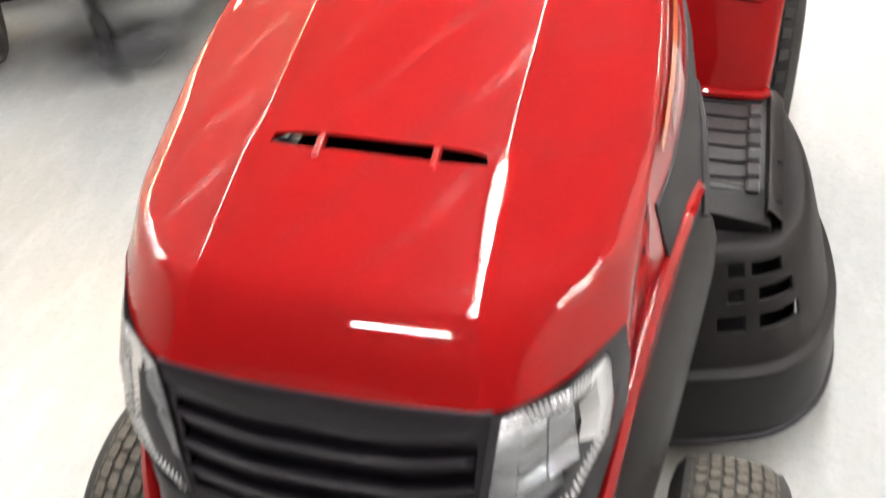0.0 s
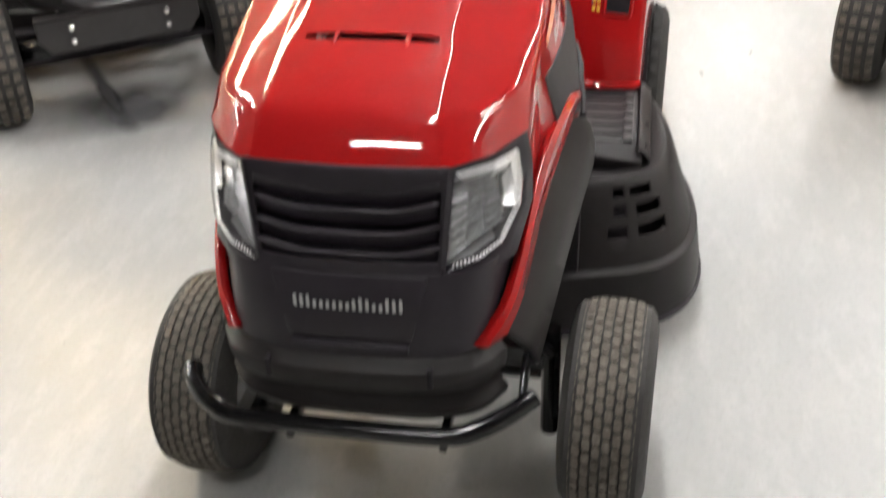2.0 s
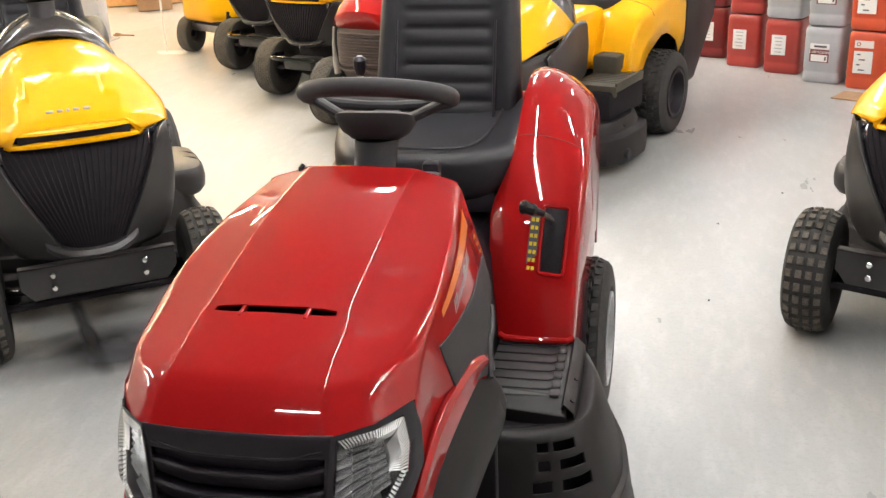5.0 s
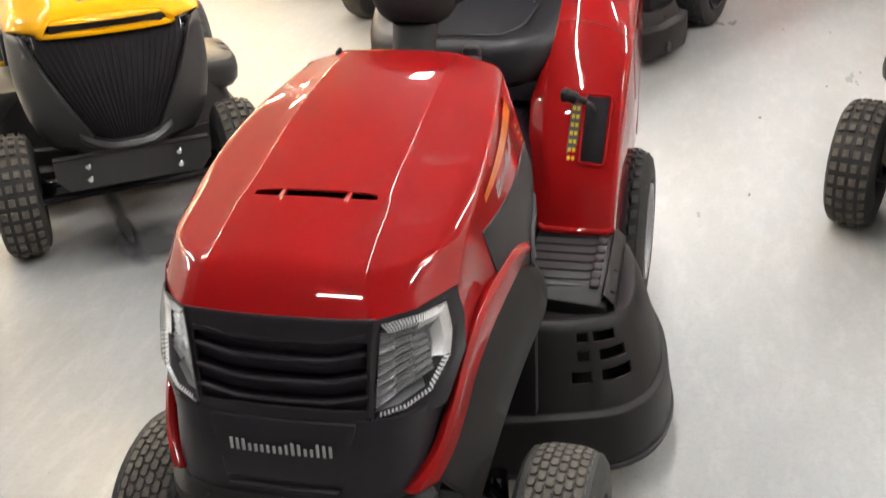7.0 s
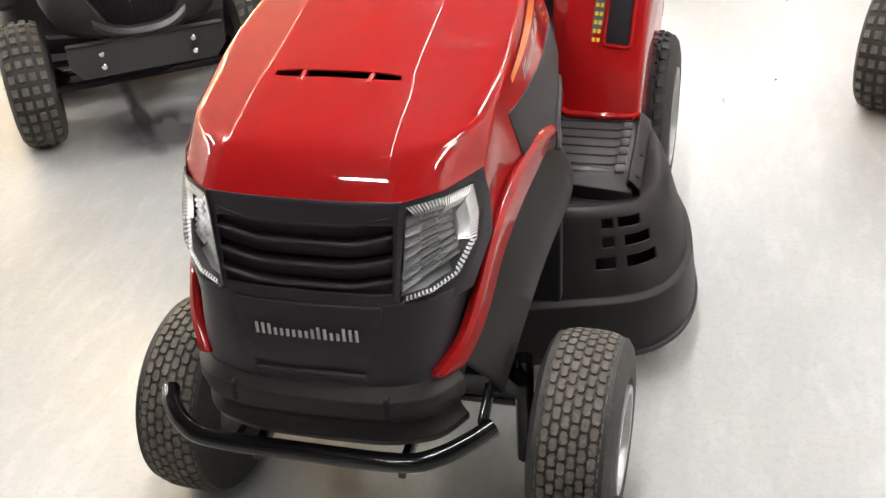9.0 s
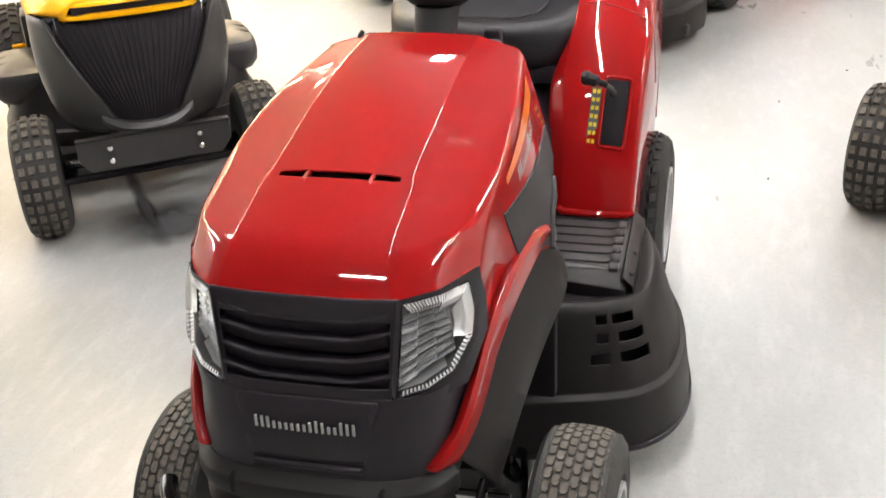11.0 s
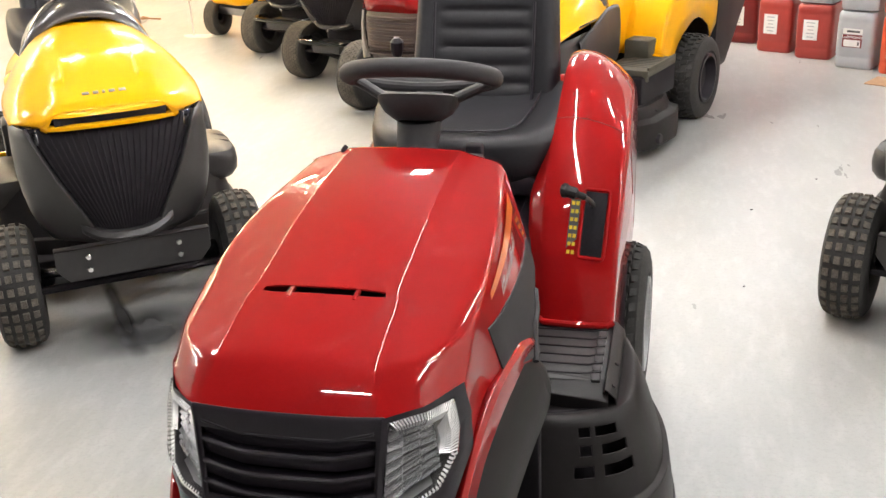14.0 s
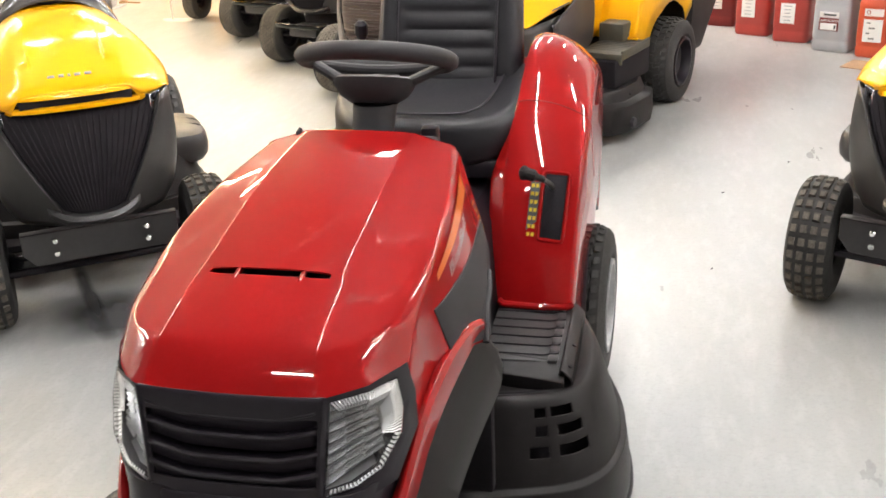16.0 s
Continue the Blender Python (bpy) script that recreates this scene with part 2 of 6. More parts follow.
def fillet(pts, radii, n=4):
    """Rounds the corners of a polyline, the same number of points for the same input length."""
    out = [Vector(pts[0])]
    for a, p, b, r in zip(pts, pts[1:], pts[2:], radii):
        a, p, b = Vector(a), Vector(p), Vector(b)
        if r <= 0:
            out.append(p)
            continue
        s, e = p + (a - p).normalized() * min(r, (a - p).length * 0.48), p + (b - p).normalized() * min(r, (b - p).length * 0.48)
        for k in range(n + 1):
            t = k / n
            out.append(s * (1 - t) ** 2 + p * 2 * t * (1 - t) + e * t * t)
    out.append(Vector(pts[-1]))
    return out


def table(pairs):
    """A smooth function through (x, y) pairs."""
    xs, ys = [p[0] for p in pairs], [p[1] for p in pairs]

    def f(x):
        if x <= xs[0]:
            return ys[0]
        if x >= xs[-1]:
            return ys[-1]
        i = max(k for k in range(len(xs) - 1) if xs[k] <= x)
        h = xs[i + 1] - xs[i]
        t = (x - xs[i]) / h
        slope = lambda k: (ys[min(k + 1, len(ys) - 1)] - ys[max(k - 1, 0)]) / (xs[min(k + 1, len(xs) - 1)] - xs[max(k - 1, 0)])
        m0, m1 = slope(i) * h, slope(i + 1) * h
        return (2 * t ** 3 - 3 * t * t + 1) * ys[i] + (t ** 3 - 2 * t * t + t) * m0 + (3 * t * t - 2 * t ** 3) * ys[i + 1] + (t ** 3 - t * t) * m1
    return f


def flip(pts, s):
    return [(p[0] * s, p[1], p[2]) for p in pts]


# ---- the room ----
def slab(name, size, at, mat, label, category):
    ob = part(name, box(bmesh.new(), size), mat)
    ob.location = at
    return tagged(ob, label, category, kind="structure")


CX, CY, LX, LY = (X0 + X1) / 2, (Y0 + Y1) / 2, X1 - X0, Y1 - Y0
slab("floor", (LX + 0.4, LY + 0.4, 0.2), (CX, CY, -0.1), FLOOR, "pale grey painted concrete floor, scuffed and slightly glossy", "floor")
slab("ceiling", (LX + 0.4, LY + 0.4, 0.2), (CX, CY, HIGH + 0.1), ROOF, "plain painted ceiling carrying strip lights", "ceiling")
joists = bmesh.new()
slant = radians(50)
along, across = Vector((math.cos(slant), math.sin(slant))), Vector((-math.sin(slant), math.cos(slant)))
for k in range(-19, 20):
    o = Vector((CX, CY)) + across * 0.46 * k
    # the stretch of this line that lies inside the walls
    a, b = -20.0, 20.0
    for axis, lo, hi in ((0, X0 + 0.05, X1 - 0.05), (1, Y0 + 0.05, Y1 - 0.05)):
        u, v = (lo - o[axis]) / along[axis], (hi - o[axis]) / along[axis]
        a, b = max(a, min(u, v)), min(b, max(u, v))
    if b - a > 0.2:
        c = o + along * (a + b) / 2
        box(joists, (b - a, 0.06, 0.018), (c.x, c.y, HIGH - 0.0095), pose(0, 0, 0, 0, 0, 50))
tagged(part("ceiling_joists", joists, WHITESTEEL), "grey steel joists running across under the ceiling", "joists", kind="structure")
slab("wall_north", (LX + 0.4, 0.2, HIGH), (CX, Y1 + 0.1, HIGH / 2), PAINT, "plain off-white painted showroom wall", "wall")
slab("wall_south", (LX + 0.4, 0.2, HIGH), (CX, Y0 - 0.1, HIGH / 2), DIM, "plain dark grey showroom wall", "wall")
slab("wall_west", (0.2, LY, HIGH), (X0 - 0.1, CY, HIGH / 2), PAINT, "plain off-white painted showroom wall", "wall")
slab("wall_east", (0.2, LY, HIGH), (X1 + 0.1, CY, HIGH / 2), PAINT, "plain off-white painted showroom wall", "wall")


def strip_light(x, y, warm=False, length=1.5, turn=0.0, wide=0.045):
    t = thing("ceiling_light", "white fluorescent strip light fixed under the ceiling", "ceiling light", pose(x, y, HIGH, 0, 0, turn), "strip lights")
    part("housing", box(bmesh.new(), (wide + 0.06, length + 0.06, 0.04), (0, 0, -0.022), bev=0.006), LABELWHITE, t)
    part("diffuser", box(bmesh.new(), (wide, length, 0.05), (0, 0, -0.066), bev=0.02), TUBEWARM if warm else TUBE, t, "lit diffuser")
    return t


for x in (-6.8, -4.75, -2.74, 2.4):
    for y in (1.7, 3.3, 4.9, 6.5, 8.1):
        if (x, y) not in ((2.4, 1.7), (2.4, 4.9), (2.4, 6.5), (-4.75, 3.3), (-4.75, 4.9)):
            strip_light(x + (0.22 if (x, y) == (-2.74, 4.9) else 0.0), y, warm=(x < -2.0 and y > 3.0))
for x, y in ((0.12, 0.3), (0.12, 1.87), (-1.0, 6.6), (-1.0, 8.3), (0.2, 6.6), (0.2, 8.3), (1.35, 8.1)):
    strip_light(x, y)
for y in (7.3, 8.9):
    strip_light(-3.75, y, warm=True)
# added fill light, no known fixture: brightens the floor on the right
strip_light(3.3, 0.2, length=1.2)
strip_light(1.75, 3.5, length=0.7)
strip_light(2.4, 0.75, length=1.1)
strip_light(-0.82, 4.75, length=1.2, wide=0.15)
strip_light(-0.28, -1.48, length=0.70, turn=100)


# ---- wheels ----
def tyre_profile(r, w, rim):
    """Half-round carcass: (radius, across)."""
    h = w / 2
    return [(rim, -h * 0.72), (rim + (r - rim) * 0.25, -h * 0.97), (rim + (r - rim) * 0.55, -h), (r - (r - rim) * 0.2, -h * 0.93), (r - (r - rim) * 0.06, -h * 0.8), (r - 0.004, -h * 0.55), (r, 0),
            (r - 0.004, h * 0.55), (r - (r - rim) * 0.06, h * 0.8), (r - (r - rim) * 0.2, h * 0.93), (rim + (r - rim) * 0.55, h), (rim + (r - rim) * 0.25, h * 0.97), (rim, h * 0.72), (rim - 0.01, 0)]


def tread_blocks(r, w, rows, around, size, kind="hex", deep=0.007):
    """Blocks of rubber round a tyre: rows of them across, every second row shifted by half."""
    verts, faces = [], []
    h = w / 2
    for i in range(rows):
        u = (i + 0.5) / rows * 2 - 1
        x = u * h * 0.86
        rr = r - 0.002 - (r * 0.10) * abs(u) ** 3.5
        lean = -math.copysign(min(1.0, abs(u) ** 3 * 1.0), u)
        for k in range(around):
            a = (k + (0.5 if i % 2 and kind != "square" else 0)) * math.tau / around
            sx, sa = size[0] / 2, size[1] / 2
            if kind == "hex":
                ring = [(-0.55, -1), (0.55, -1), (1, -0.5), (0.8, 0), (1, 0.5), (0.55, 1), (-0.55, 1), (-1, 0.5), (-0.8, 0), (-1, -0.5)]
            elif kind == "bar":
                t = 0.35 * (1 if u > 0 else -1)
                ring = [(-1, -1 - t), (1, -1 + t), (1, 1 + t), (-1, 1 - t)]
            else:
                ring = [(-1, -1), (1, -1), (1, 1), (-1, 1)]
            n0 = len(verts)
            for top, sc in ((0, 1.0), (1, 0.86)):
                for px, pa in ring:
                    qx = px * sx * sc
                    rad = rr + (deep if top else -0.006) + lean * qx
                    ang = a + pa * sa * sc / r
                    verts.append((x + qx, rad * math.sin(ang), rad * math.cos(ang)))
            n = len(ring)
            for j in range(n):
                q = (j + 1) % n
                faces.append((n0 + j, n0 + q, n0 + n + q, n0 + n + j))
            faces.append(tuple(n0 + n + j for j in range(n)))
    me = bpy.data.meshes.new("tread")
    me.from_pydata(verts, [], faces)
    me.update()
    return me


MESHES = {}


def wheel(parent, x, y, r, w, rim, tread, rimmat, steer=0.0, label=""):
    """A wheel under a tractor: the rim is the part, tyre, tread and hub its pieces. x's sign says which side is outside."""
    s = 1 if x > 0 else -1
    key = (round(r, 3), round(w, 3), tread, rimmat.name)
    if key not in MESHES:
        h = w / 2
        bm = lathe(bmesh.new(), [(rim + 0.012, h * 0.80), (rim + 0.010, h * 1.0), (rim - 0.004, h * 1.0), (rim - 0.016, h * 0.5), (rim * 0.62, h * 0.30), (rim * 0.5, h * 0.38), (0.028, h * 0.40), (0.028, -h * 0.3), (rim * 0.8, -h * 0.3), (rim + 0.01, -h * 0.74)], 40)
        ro = bpy.data.meshes.new("wheel")
        bmesh.ops.recalc_face_normals(bm, faces=bm.faces)
        bm.to_mesh(ro)
        bm.free()
        bt = lathe(bmesh.new(), tyre_profile(r, w, rim), 64)
        ty = bpy.data.meshes.new("tyre")
        bmesh.ops.recalc_face_normals(bt, faces=bt.faces)
        bt.to_mesh(ty)
        bt.free()
        if tread == "turf":
            tr = tread_blocks(r, w, 8, 46, (w * 0.86 / 8 * 0.98, math.tau * r / 46 * 0.93), "hex", 0.0055)
        elif tread == "square":
            tr = tread_blocks(r, w, 4, 29, (w * 0.86 / 4 * 0.66, math.tau * r / 29 * 0.62), "square", 0.010)
        else:
            tr = tread_blocks(r, w, 5, 34, (w * 0.86 / 5 * 0.90, math.tau * r / 34 * 0.6), "bar", 0.009)
        hub = bpy.data.meshes.new("hub_cap")
        bh = lathe(bmesh.new(), [(0.0001, h * 0.55), (0.02, h * 0.55), (0.03, h * 0.5), (0.032, h * 0.36), (0.0001, h * 0.36)], 20, close=False)
        bmesh.ops.recalc_face_normals(bh, faces=bh.faces)
        bh.to_mesh(hub)
        bh.free()
        MESHES[key] = (ro, ty, tr, hub)
    ro, ty, tr, hub = MESHES[key]
    wh = part("wheel", ro, rimmat, parent, label)
    wh.matrix_basis = pose(x, y, r, 0, 0, steer + (0 if s > 0 else 180))
    part("tyre", ty, RUBBER, wh, "black rubber tyre")
    t = part("tread", tr, RUBBER if tread == "bar" else TREAD, wh, "dark rubber tread blocks" if tread == "bar" else "dusty rubber tread blocks")
    t["kind"] = "stuff"
    part("hub_cap", hub, BLACK, wh)
    return wh


# ---- pieces shared by the tractors ----
def steering(parent, y, z, mat=MATT, tilt=20.0, r=0.148, column=0.13):
    """A steering wheel with its column; tilt: the front of the rim stands higher."""
    m = pose(0, y, z, -tilt)
    rows = []
    for zz, f in ((0.0, 1.0), (0.25, 0.95), (0.6, 0.88), (1.0, 0.9)):
        q = m @ Vector((0, 0, -0.085))
        c = q.lerp(Vector((0, q.y - 0.075, q.z - column)), zz)
        rows.append([(c.x + 0.046 * f * math.cos(a), c.y + 0.044 * f * math.sin(a), c.z) for a in [j * math.tau / 20 for j in range(20)]])
    part("steering_column", grid(bmesh.new(), rows, loop=True, ends=True), MATT, parent)
    bm = bmesh.new()
    tube(bm, [m @ Vector((r * math.cos(a), r * math.sin(a), 0)) for a in [k * math.tau / 48 for k in range(48)]], 0.0185, 12, close=True)
    rim = part("steering_wheel", bm, mat, parent, "black moulded steering wheel rim")
    rows = []
    for zz, f in ((-0.036, 0.2), (-0.037, 0.85), (-0.042, 1.0), (-0.055, 0.98), (-0.075, 0.82), (-0.090, 0.55), (-0.092, 0.2)):
        rows.append([m @ Vector((0.082 * f * math.copysign(abs(math.cos(a)) ** 0.7, math.cos(a)), 0.060 * f * math.copysign(abs(math.sin(a)) ** 0.7, math.sin(a)) - 0.012, zz)) for a in [j * math.tau / 28 for j in range(28)]])
    part("hub", grid(bmesh.new(), rows, loop=True, ends=True), mat, rim)
    for a0, a1, wide in ((176, 172, 0.022), (4, 8, 0.022)):
        a, b = radians(a0), radians(a1)
        p = m @ Vector((0.070 * math.cos(a), 0.045 * math.sin(a) - 0.005, -0.045))
        q = m @ Vector((r * math.cos(b), r * math.sin(b), -0.004))
        d = (q - p).normalized()
        side = d.cross(m.to_3x3() @ Vector((0, 0, 1))).normalized()
        up = side.cross(d)
        rows = []
        for c, wv in ((p, wide), (p.lerp(q, 0.5), wide * 0.8), (q, wide)):
            rows.append([c + side * wv * math.cos(j * math.tau / 12) + up * 0.011 * math.sin(j * math.tau / 12) for j in range(12)])
        part("spoke", grid(bmesh.new(), rows, loop=True, ends=True), MATT, rim)
    a = radians(14)
    part("crossbar", tube(bmesh.new(), [m @ Vector((x * r * math.cos(a), r * math.sin(a), -0.006 - 0.012 * (1 - x * x))) for x in (-0.98, -0.6, -0.2, 0.2, 0.6, 0.98)], 0.0115, 10), MATT, rim)
    bm = box(bmesh.new(), (0.056, 0.008, 0.055), (0.0, 0.0, 0.0), pose(0, 0, 0, -35), bev=0.003)
    bmesh.ops.transform(bm, matrix=m @ pose(0.012, 0.028, -0.032), verts=bm.verts)
    part("strut", bm, GREY, rim)
    return rim


def cushion(bm, w, d, h, r=0.04, n=10, dip=0.012, taper=0.0, wing=0.0):
    """A padded slab, centre bottom at the origin, with rounded edges and raised bolsters."""
    rows = []
    prof = [(0.0, 0.80), (0.12, 0.92), (0.3, 0.985), (0.55, 1.0), (0.8, 0.985), (0.93, 0.94), (1.0, 0.84)]
    for zz, f in prof:
        ring = []
        for k in range(48):
            a = k * math.tau / 48
            e = 0.5
            cx, cy = math.copysign(abs(math.cos(a)) ** e, math.cos(a)), math.copysign(abs(math.sin(a)) ** e, math.sin(a))
            ring.append((cx * (w / 2 - r * (1 - f) * 3), cy * (d / 2 - r * (1 - f) * 3), zz * h))
        rows.append(ring)
    for f in (0.72, 0.5, 0.25):
        rows.append([(x * f / 0.84 * 0.95, y * f / 0.84 * 0.95, h - dip * (1 - f)) for x, y, z in rows[6]])
    full = []
    for ring in rows:
        out = []
        for x, y, z in ring:
            v = y / (d / 2)
            side = abs(x) / (w / 2)
            x *= 1 - taper * max(0.0, -v) ** 1.5
            z += wing * side ** 3 * max(0.0, (v + 0.5) / 1.5) * (z / h)
            out.append((x, y, z))
        full.append(out)
    grid(bm, full, loop=True, ends=True)
    return bm


def seat(parent, y, z, back_y, w=0.46, top=1.085):
    """A tractor seat: cushion, backrest with ribs and a shell behind."""
    bm = cushion(bmesh.new(), w + 0.055, 0.45, 0.125, r=0.055, dip=0.03, taper=0.22, wing=0.07)
    bmesh.ops.transform(bm, matrix=pose(0, y, z, 4), verts=bm.verts)
    se = part("seat", bm, VINYL, parent, "black ribbed vinyl tractor seat", sharp=60)
    high = top - z - 0.03
    bm = bmesh.new()
    rows = []
    nz = 64
    for i in range(nz + 1):
        t = i / nz
        zz = t * high
        half = w * 0.43 * (1 - 0.10 * t - 0.0 * t) * (1 if t < 0.86 else math.sqrt(max(0.0, 1 - ((t - 0.86) / 0.145) ** 2 * 0.42)))
        rib = 0.008 * abs(math.sin((t - 0.12) * 27)) ** 0.6 if 0.12 < t < 0.86 else 0.006
        row = []
        for k in range(28):
            u = k / 27 * 2 - 1
            bolster = 0.045 * max(0.0, (abs(u) - 0.62) / 0.38) ** 1.4 * (1 - 0.5 * t)
            fold = rib if abs(u) < 0.6 else 0.006
            edge = 0.05 * max(0.0, abs(u) - 0.9) / 0.1
            row.append((u * half, back_y + 0.10 * t - bolster - fold + edge, z + 0.06 + zz))
        rows.append(row)
    front = rows
    back = [[(p[0] * 0.985, p[1] + 0.085 - 0.03 * abs(p[0] / (w * 0.43)) ** 3, p[2]) for p in r] for r in rows]
    ring = [f + list(reversed(b)) for f, b in zip(front, back)]
    grid(bm, ring, loop=True, ends=True)
    part("backrest", bm, VINYL, parent, "black vinyl backrest with stitched ribs", sharp=60)
    bm = bmesh.new()
    for s in (-1, 1):
        tube(bm, [(s * w * 0.28, back_y - 0.035 + 0.10 * t, z + 0.10 + t * (high - 0.1)) for t in (0, 0.3, 0.6, 0.88)], 0.004, 6)
    tube(bm, smooth_path([(-w * 0.24, y - 0.165, z + 0.112), (w * 0.10, y - 0.16, z + 0.111), (w * 0.22, y - 0.14, z + 0.113), (w * 0.29, y - 0.06, z + 0.118), (w * 0.33, y + 0.12, z + 0.140)], 6), 0.0035, 6)
    part("piping", bm, BLACK, se)
    part("seat_pan", box(bmesh.new(), (w * 0.8, 0.42, 0.05), (0, y + 0.01, z - 0.015), bev=0.012), BLACK, se)
    return se


def arc_outline(pts, n):
    return smooth_path([(p[0], p[1], 0) for p in pts], n)


def mower_deck(parent, s, mat=DECK, dy=0.0, wide=1.0, vented=True, tall=1.0):
    """One lobe of the cutting deck: a flared skirt with a step, a steep vented front and a domed top."""
    low = [(0.05, 0.49), (0.20, 0.525), (0.30, 0.555), (0.40, 0.585), (0.460, 0.618), (0.506, 0.675), (0.531, 0.755), (0.536, 0.85), (0.520, 0.97), (0.485, 1.09)]
    high = [(0.05, 0.66), (0.20, 0.675), (0.29, 0.685), (0.355, 0.700), (0.403, 0.727), (0.430, 0.772), (0.438, 0.825), (0.438, 0.885), (0.430, 0.97), (0.405, 1.06)]
    n = 6
    lo, hi = arc_outline(low, n), arc_outline(high, n)
    mid = Vector((0.15, 0.85, 0))
    levels = [(0.085, 0.0), (0.115, 0.0), (0.203, 0.13), (0.208, 0.27), (0.262, 0.44), (0.283, 0.515), (0.302, 0.583), (0.321, 0.65), (0.337, 0.71), (0.354, 0.79), (0.366, 0.87), (0.371, 0.94), (0.371, 1.0)]
    rows = []
    for z, f in levels:
        rows.append([(s * wide * (a.x + (b.x - a.x) * f), a.y + (b.y - a.y) * f + dy, z * tall) for a, b in zip(lo, hi)])
    for f, z in ((0.96, 0.369), (0.90, 0.363), (0.82, 0.356), (0.7, 0.352), (0.3, 0.352)):
        rows.append([(s * wide * (mid.x + (b.x - mid.x) * f), mid.y + (b.y - mid.y) * f + dy, z * tall) for b in hi])
    vents = {(i, j) for i, a, b, c, d in ((4, 15, 18, 20, 27), (6, 16, 18, 20, 26), (8, 16, 18, 19, 24)) for j in (*range(a, b), *range(c, d))}
    bm = grid(bmesh.new(), rows, skip=lambda i, j: vented and (i, j) in vents)
    dk = part("mower_deck", bm, mat, parent, "black plastic mower deck cover with vent slots", thick=-0.006, bevel=0.002)
    bm = bmesh.new()
    tube(bm, [tuple(p) for p in rows[0][::2]], 0.007, 8)
    part("skirt_rim", bm, BLACK, dk)
    rows2 = [[(s * (mid.x + (abs(p[0]) - mid.x) * 0.84), (p[1] - dy - mid.y) * 0.84 + mid.y + dy, p[2] - 0.012) for p in r] for r in rows[1:]]
    part("belt_chamber", grid(bmesh.new(), rows2), PIT, dk)
    return dk


def footrest(parent, s, mat=GREY):
    bm = box(bmesh.new(), (0.225, 0.335, 0.03), (s * 0.326, 0.9, 0.381), bev=0.006)
    fr = part("footrest", bm, mat, parent, "grey plastic footrest plate with ridges")
    for k in range(8):
        part("groove", box(bmesh.new(), (0.205, 0.008, 0.004), (s * 0.320, 0.800 + k * 0.033, 0.3947), bev=0.001), PIT, fr)
    part("front_lip", box(bmesh.new(), (0.222, 0.012, 0.05), (s * 0.326, 0.732, 0.371), bev=0.004), mat, fr)
    part("side_rail", box(bmesh.new(), (0.012, 0.33, 0.022), (s * 0.433, 0.90, 0.400), bev=0.004), mat, fr)
    return fr


def fender(parent, s, mat, label, tuck=0.0, drop=0.0):
    """Rear mudguard: a front panel that leans back, then a rounded top beside the seat."""
    # y, inner z, outer z, inner x, outer x
    st = [(1.045, 0.395, 0.395, 0.214, 0.384), (1.06, 0.44, 0.44, 0.213, 0.385), (1.085, 0.50, 0.50, 0.212, 0.386), (1.108, 0.555, 0.553, 0.211, 0.388), (1.135, 0.615, 0.61, 0.21, 0.390), (1.165, 0.675, 0.668, 0.21, 0.393), (1.19, 0.715, 0.705, 0.211, 0.396), (1.235, 0.765, 0.745, 0.214, 0.40),
          (1.30, 0.815, 0.775, 0.218, 0.400), (1.40, 0.865, 0.805, 0.222, 0.398), (1.53, 0.90, 0.82, 0.224, 0.396), (1.66, 0.905, 0.81, 0.224, 0.393), (1.80, 0.88, 0.775, 0.224, 0.40), (1.92, 0.82, 0.72, 0.224, 0.395), (1.97, 0.72, 0.65, 0.224, 0.39)]
    rows = []
    for i, (y, zi, zo, xi, xo) in enumerate(st):
        xi, xo, zi, zo = xi - tuck * 0.5, xo - tuck, zi - tuck * max(0.0, min(2.0, (y - 1.1) / 0.15)), zo - tuck * max(0.0, min(2.0, (y - 1.1) / 0.15))
        zi, zo = (z - drop * max(0.0, min(1.0, (y - 1.1) / 0.15)) for z in (zi, zo))
        back = max(0.0, min(1.0, (y - 1.1) / 0.2))
        # normal-ish direction for the sides: backwards on the front panel, down on the top
        dy, dz = 0.16 * (1 - back), -0.20 * back - 0.02
        reach = 0.11 * max(0.0, min(1.0, 1 - (y - 1.2) / 0.09))
        inner = (xi - 0.004 - reach * 1.0, y + dy * 0.9 * (1 - reach * 7), zi + dz * 0.9)
        fold = (xi - reach * 0.55, y + 0.002 + reach * 0.12, zi)
        gy, gz = 1.455 - y, 0.222 - zo
        far = math.hypot(gy, gz)
        k = max(0.05, far - 0.29) / far
        out1 = (xo + 0.004, y + gy * k * 0.5, zo + gz * k * 0.5)
        out2 = (xo + 0.008, y + gy * k, zo + gz * k)
        f1 = xi + (xo - xi) * 0.45
        pts = [inner, fold, (xi + 0.004, y, zi), (f1, y, zi + (zo - zi) * 0.28), (xo, y, zo), out1, out2]
        rad = 0.018 + 0.03 * back
        rows.append([(p.x * s, p.y, p.z) for p in fillet(pts, [0.006, 0.006, 0.05, rad, 0.02], 5)])
    n = len(rows[0])
    bm = bmesh.new()
    dense = []
    for i in range(len(rows) - 1):
        dense.append(rows[i])
    dense.append(rows[-1])
    grid(bm, dense)
    fe = part("fender", bm, mat, parent, label, sharp=50, thick=-0.004)
    i = 8
    seam = [(p[0] * 1.0, p[1], p[2] + 0.0005) for p in rows[i][10:25]]
    bm = bmesh.new()
    tube(bm, seam, 0.0012, 5)
    part("seam", bm, CANDARK, fe)
    bm = box(bmesh.new(), (0.172, 0.02, 0.014), (s * 0.299, 1.042, 0.400), bev=0.005)
    part("fender_lip", bm, mat, fe)
    return fe


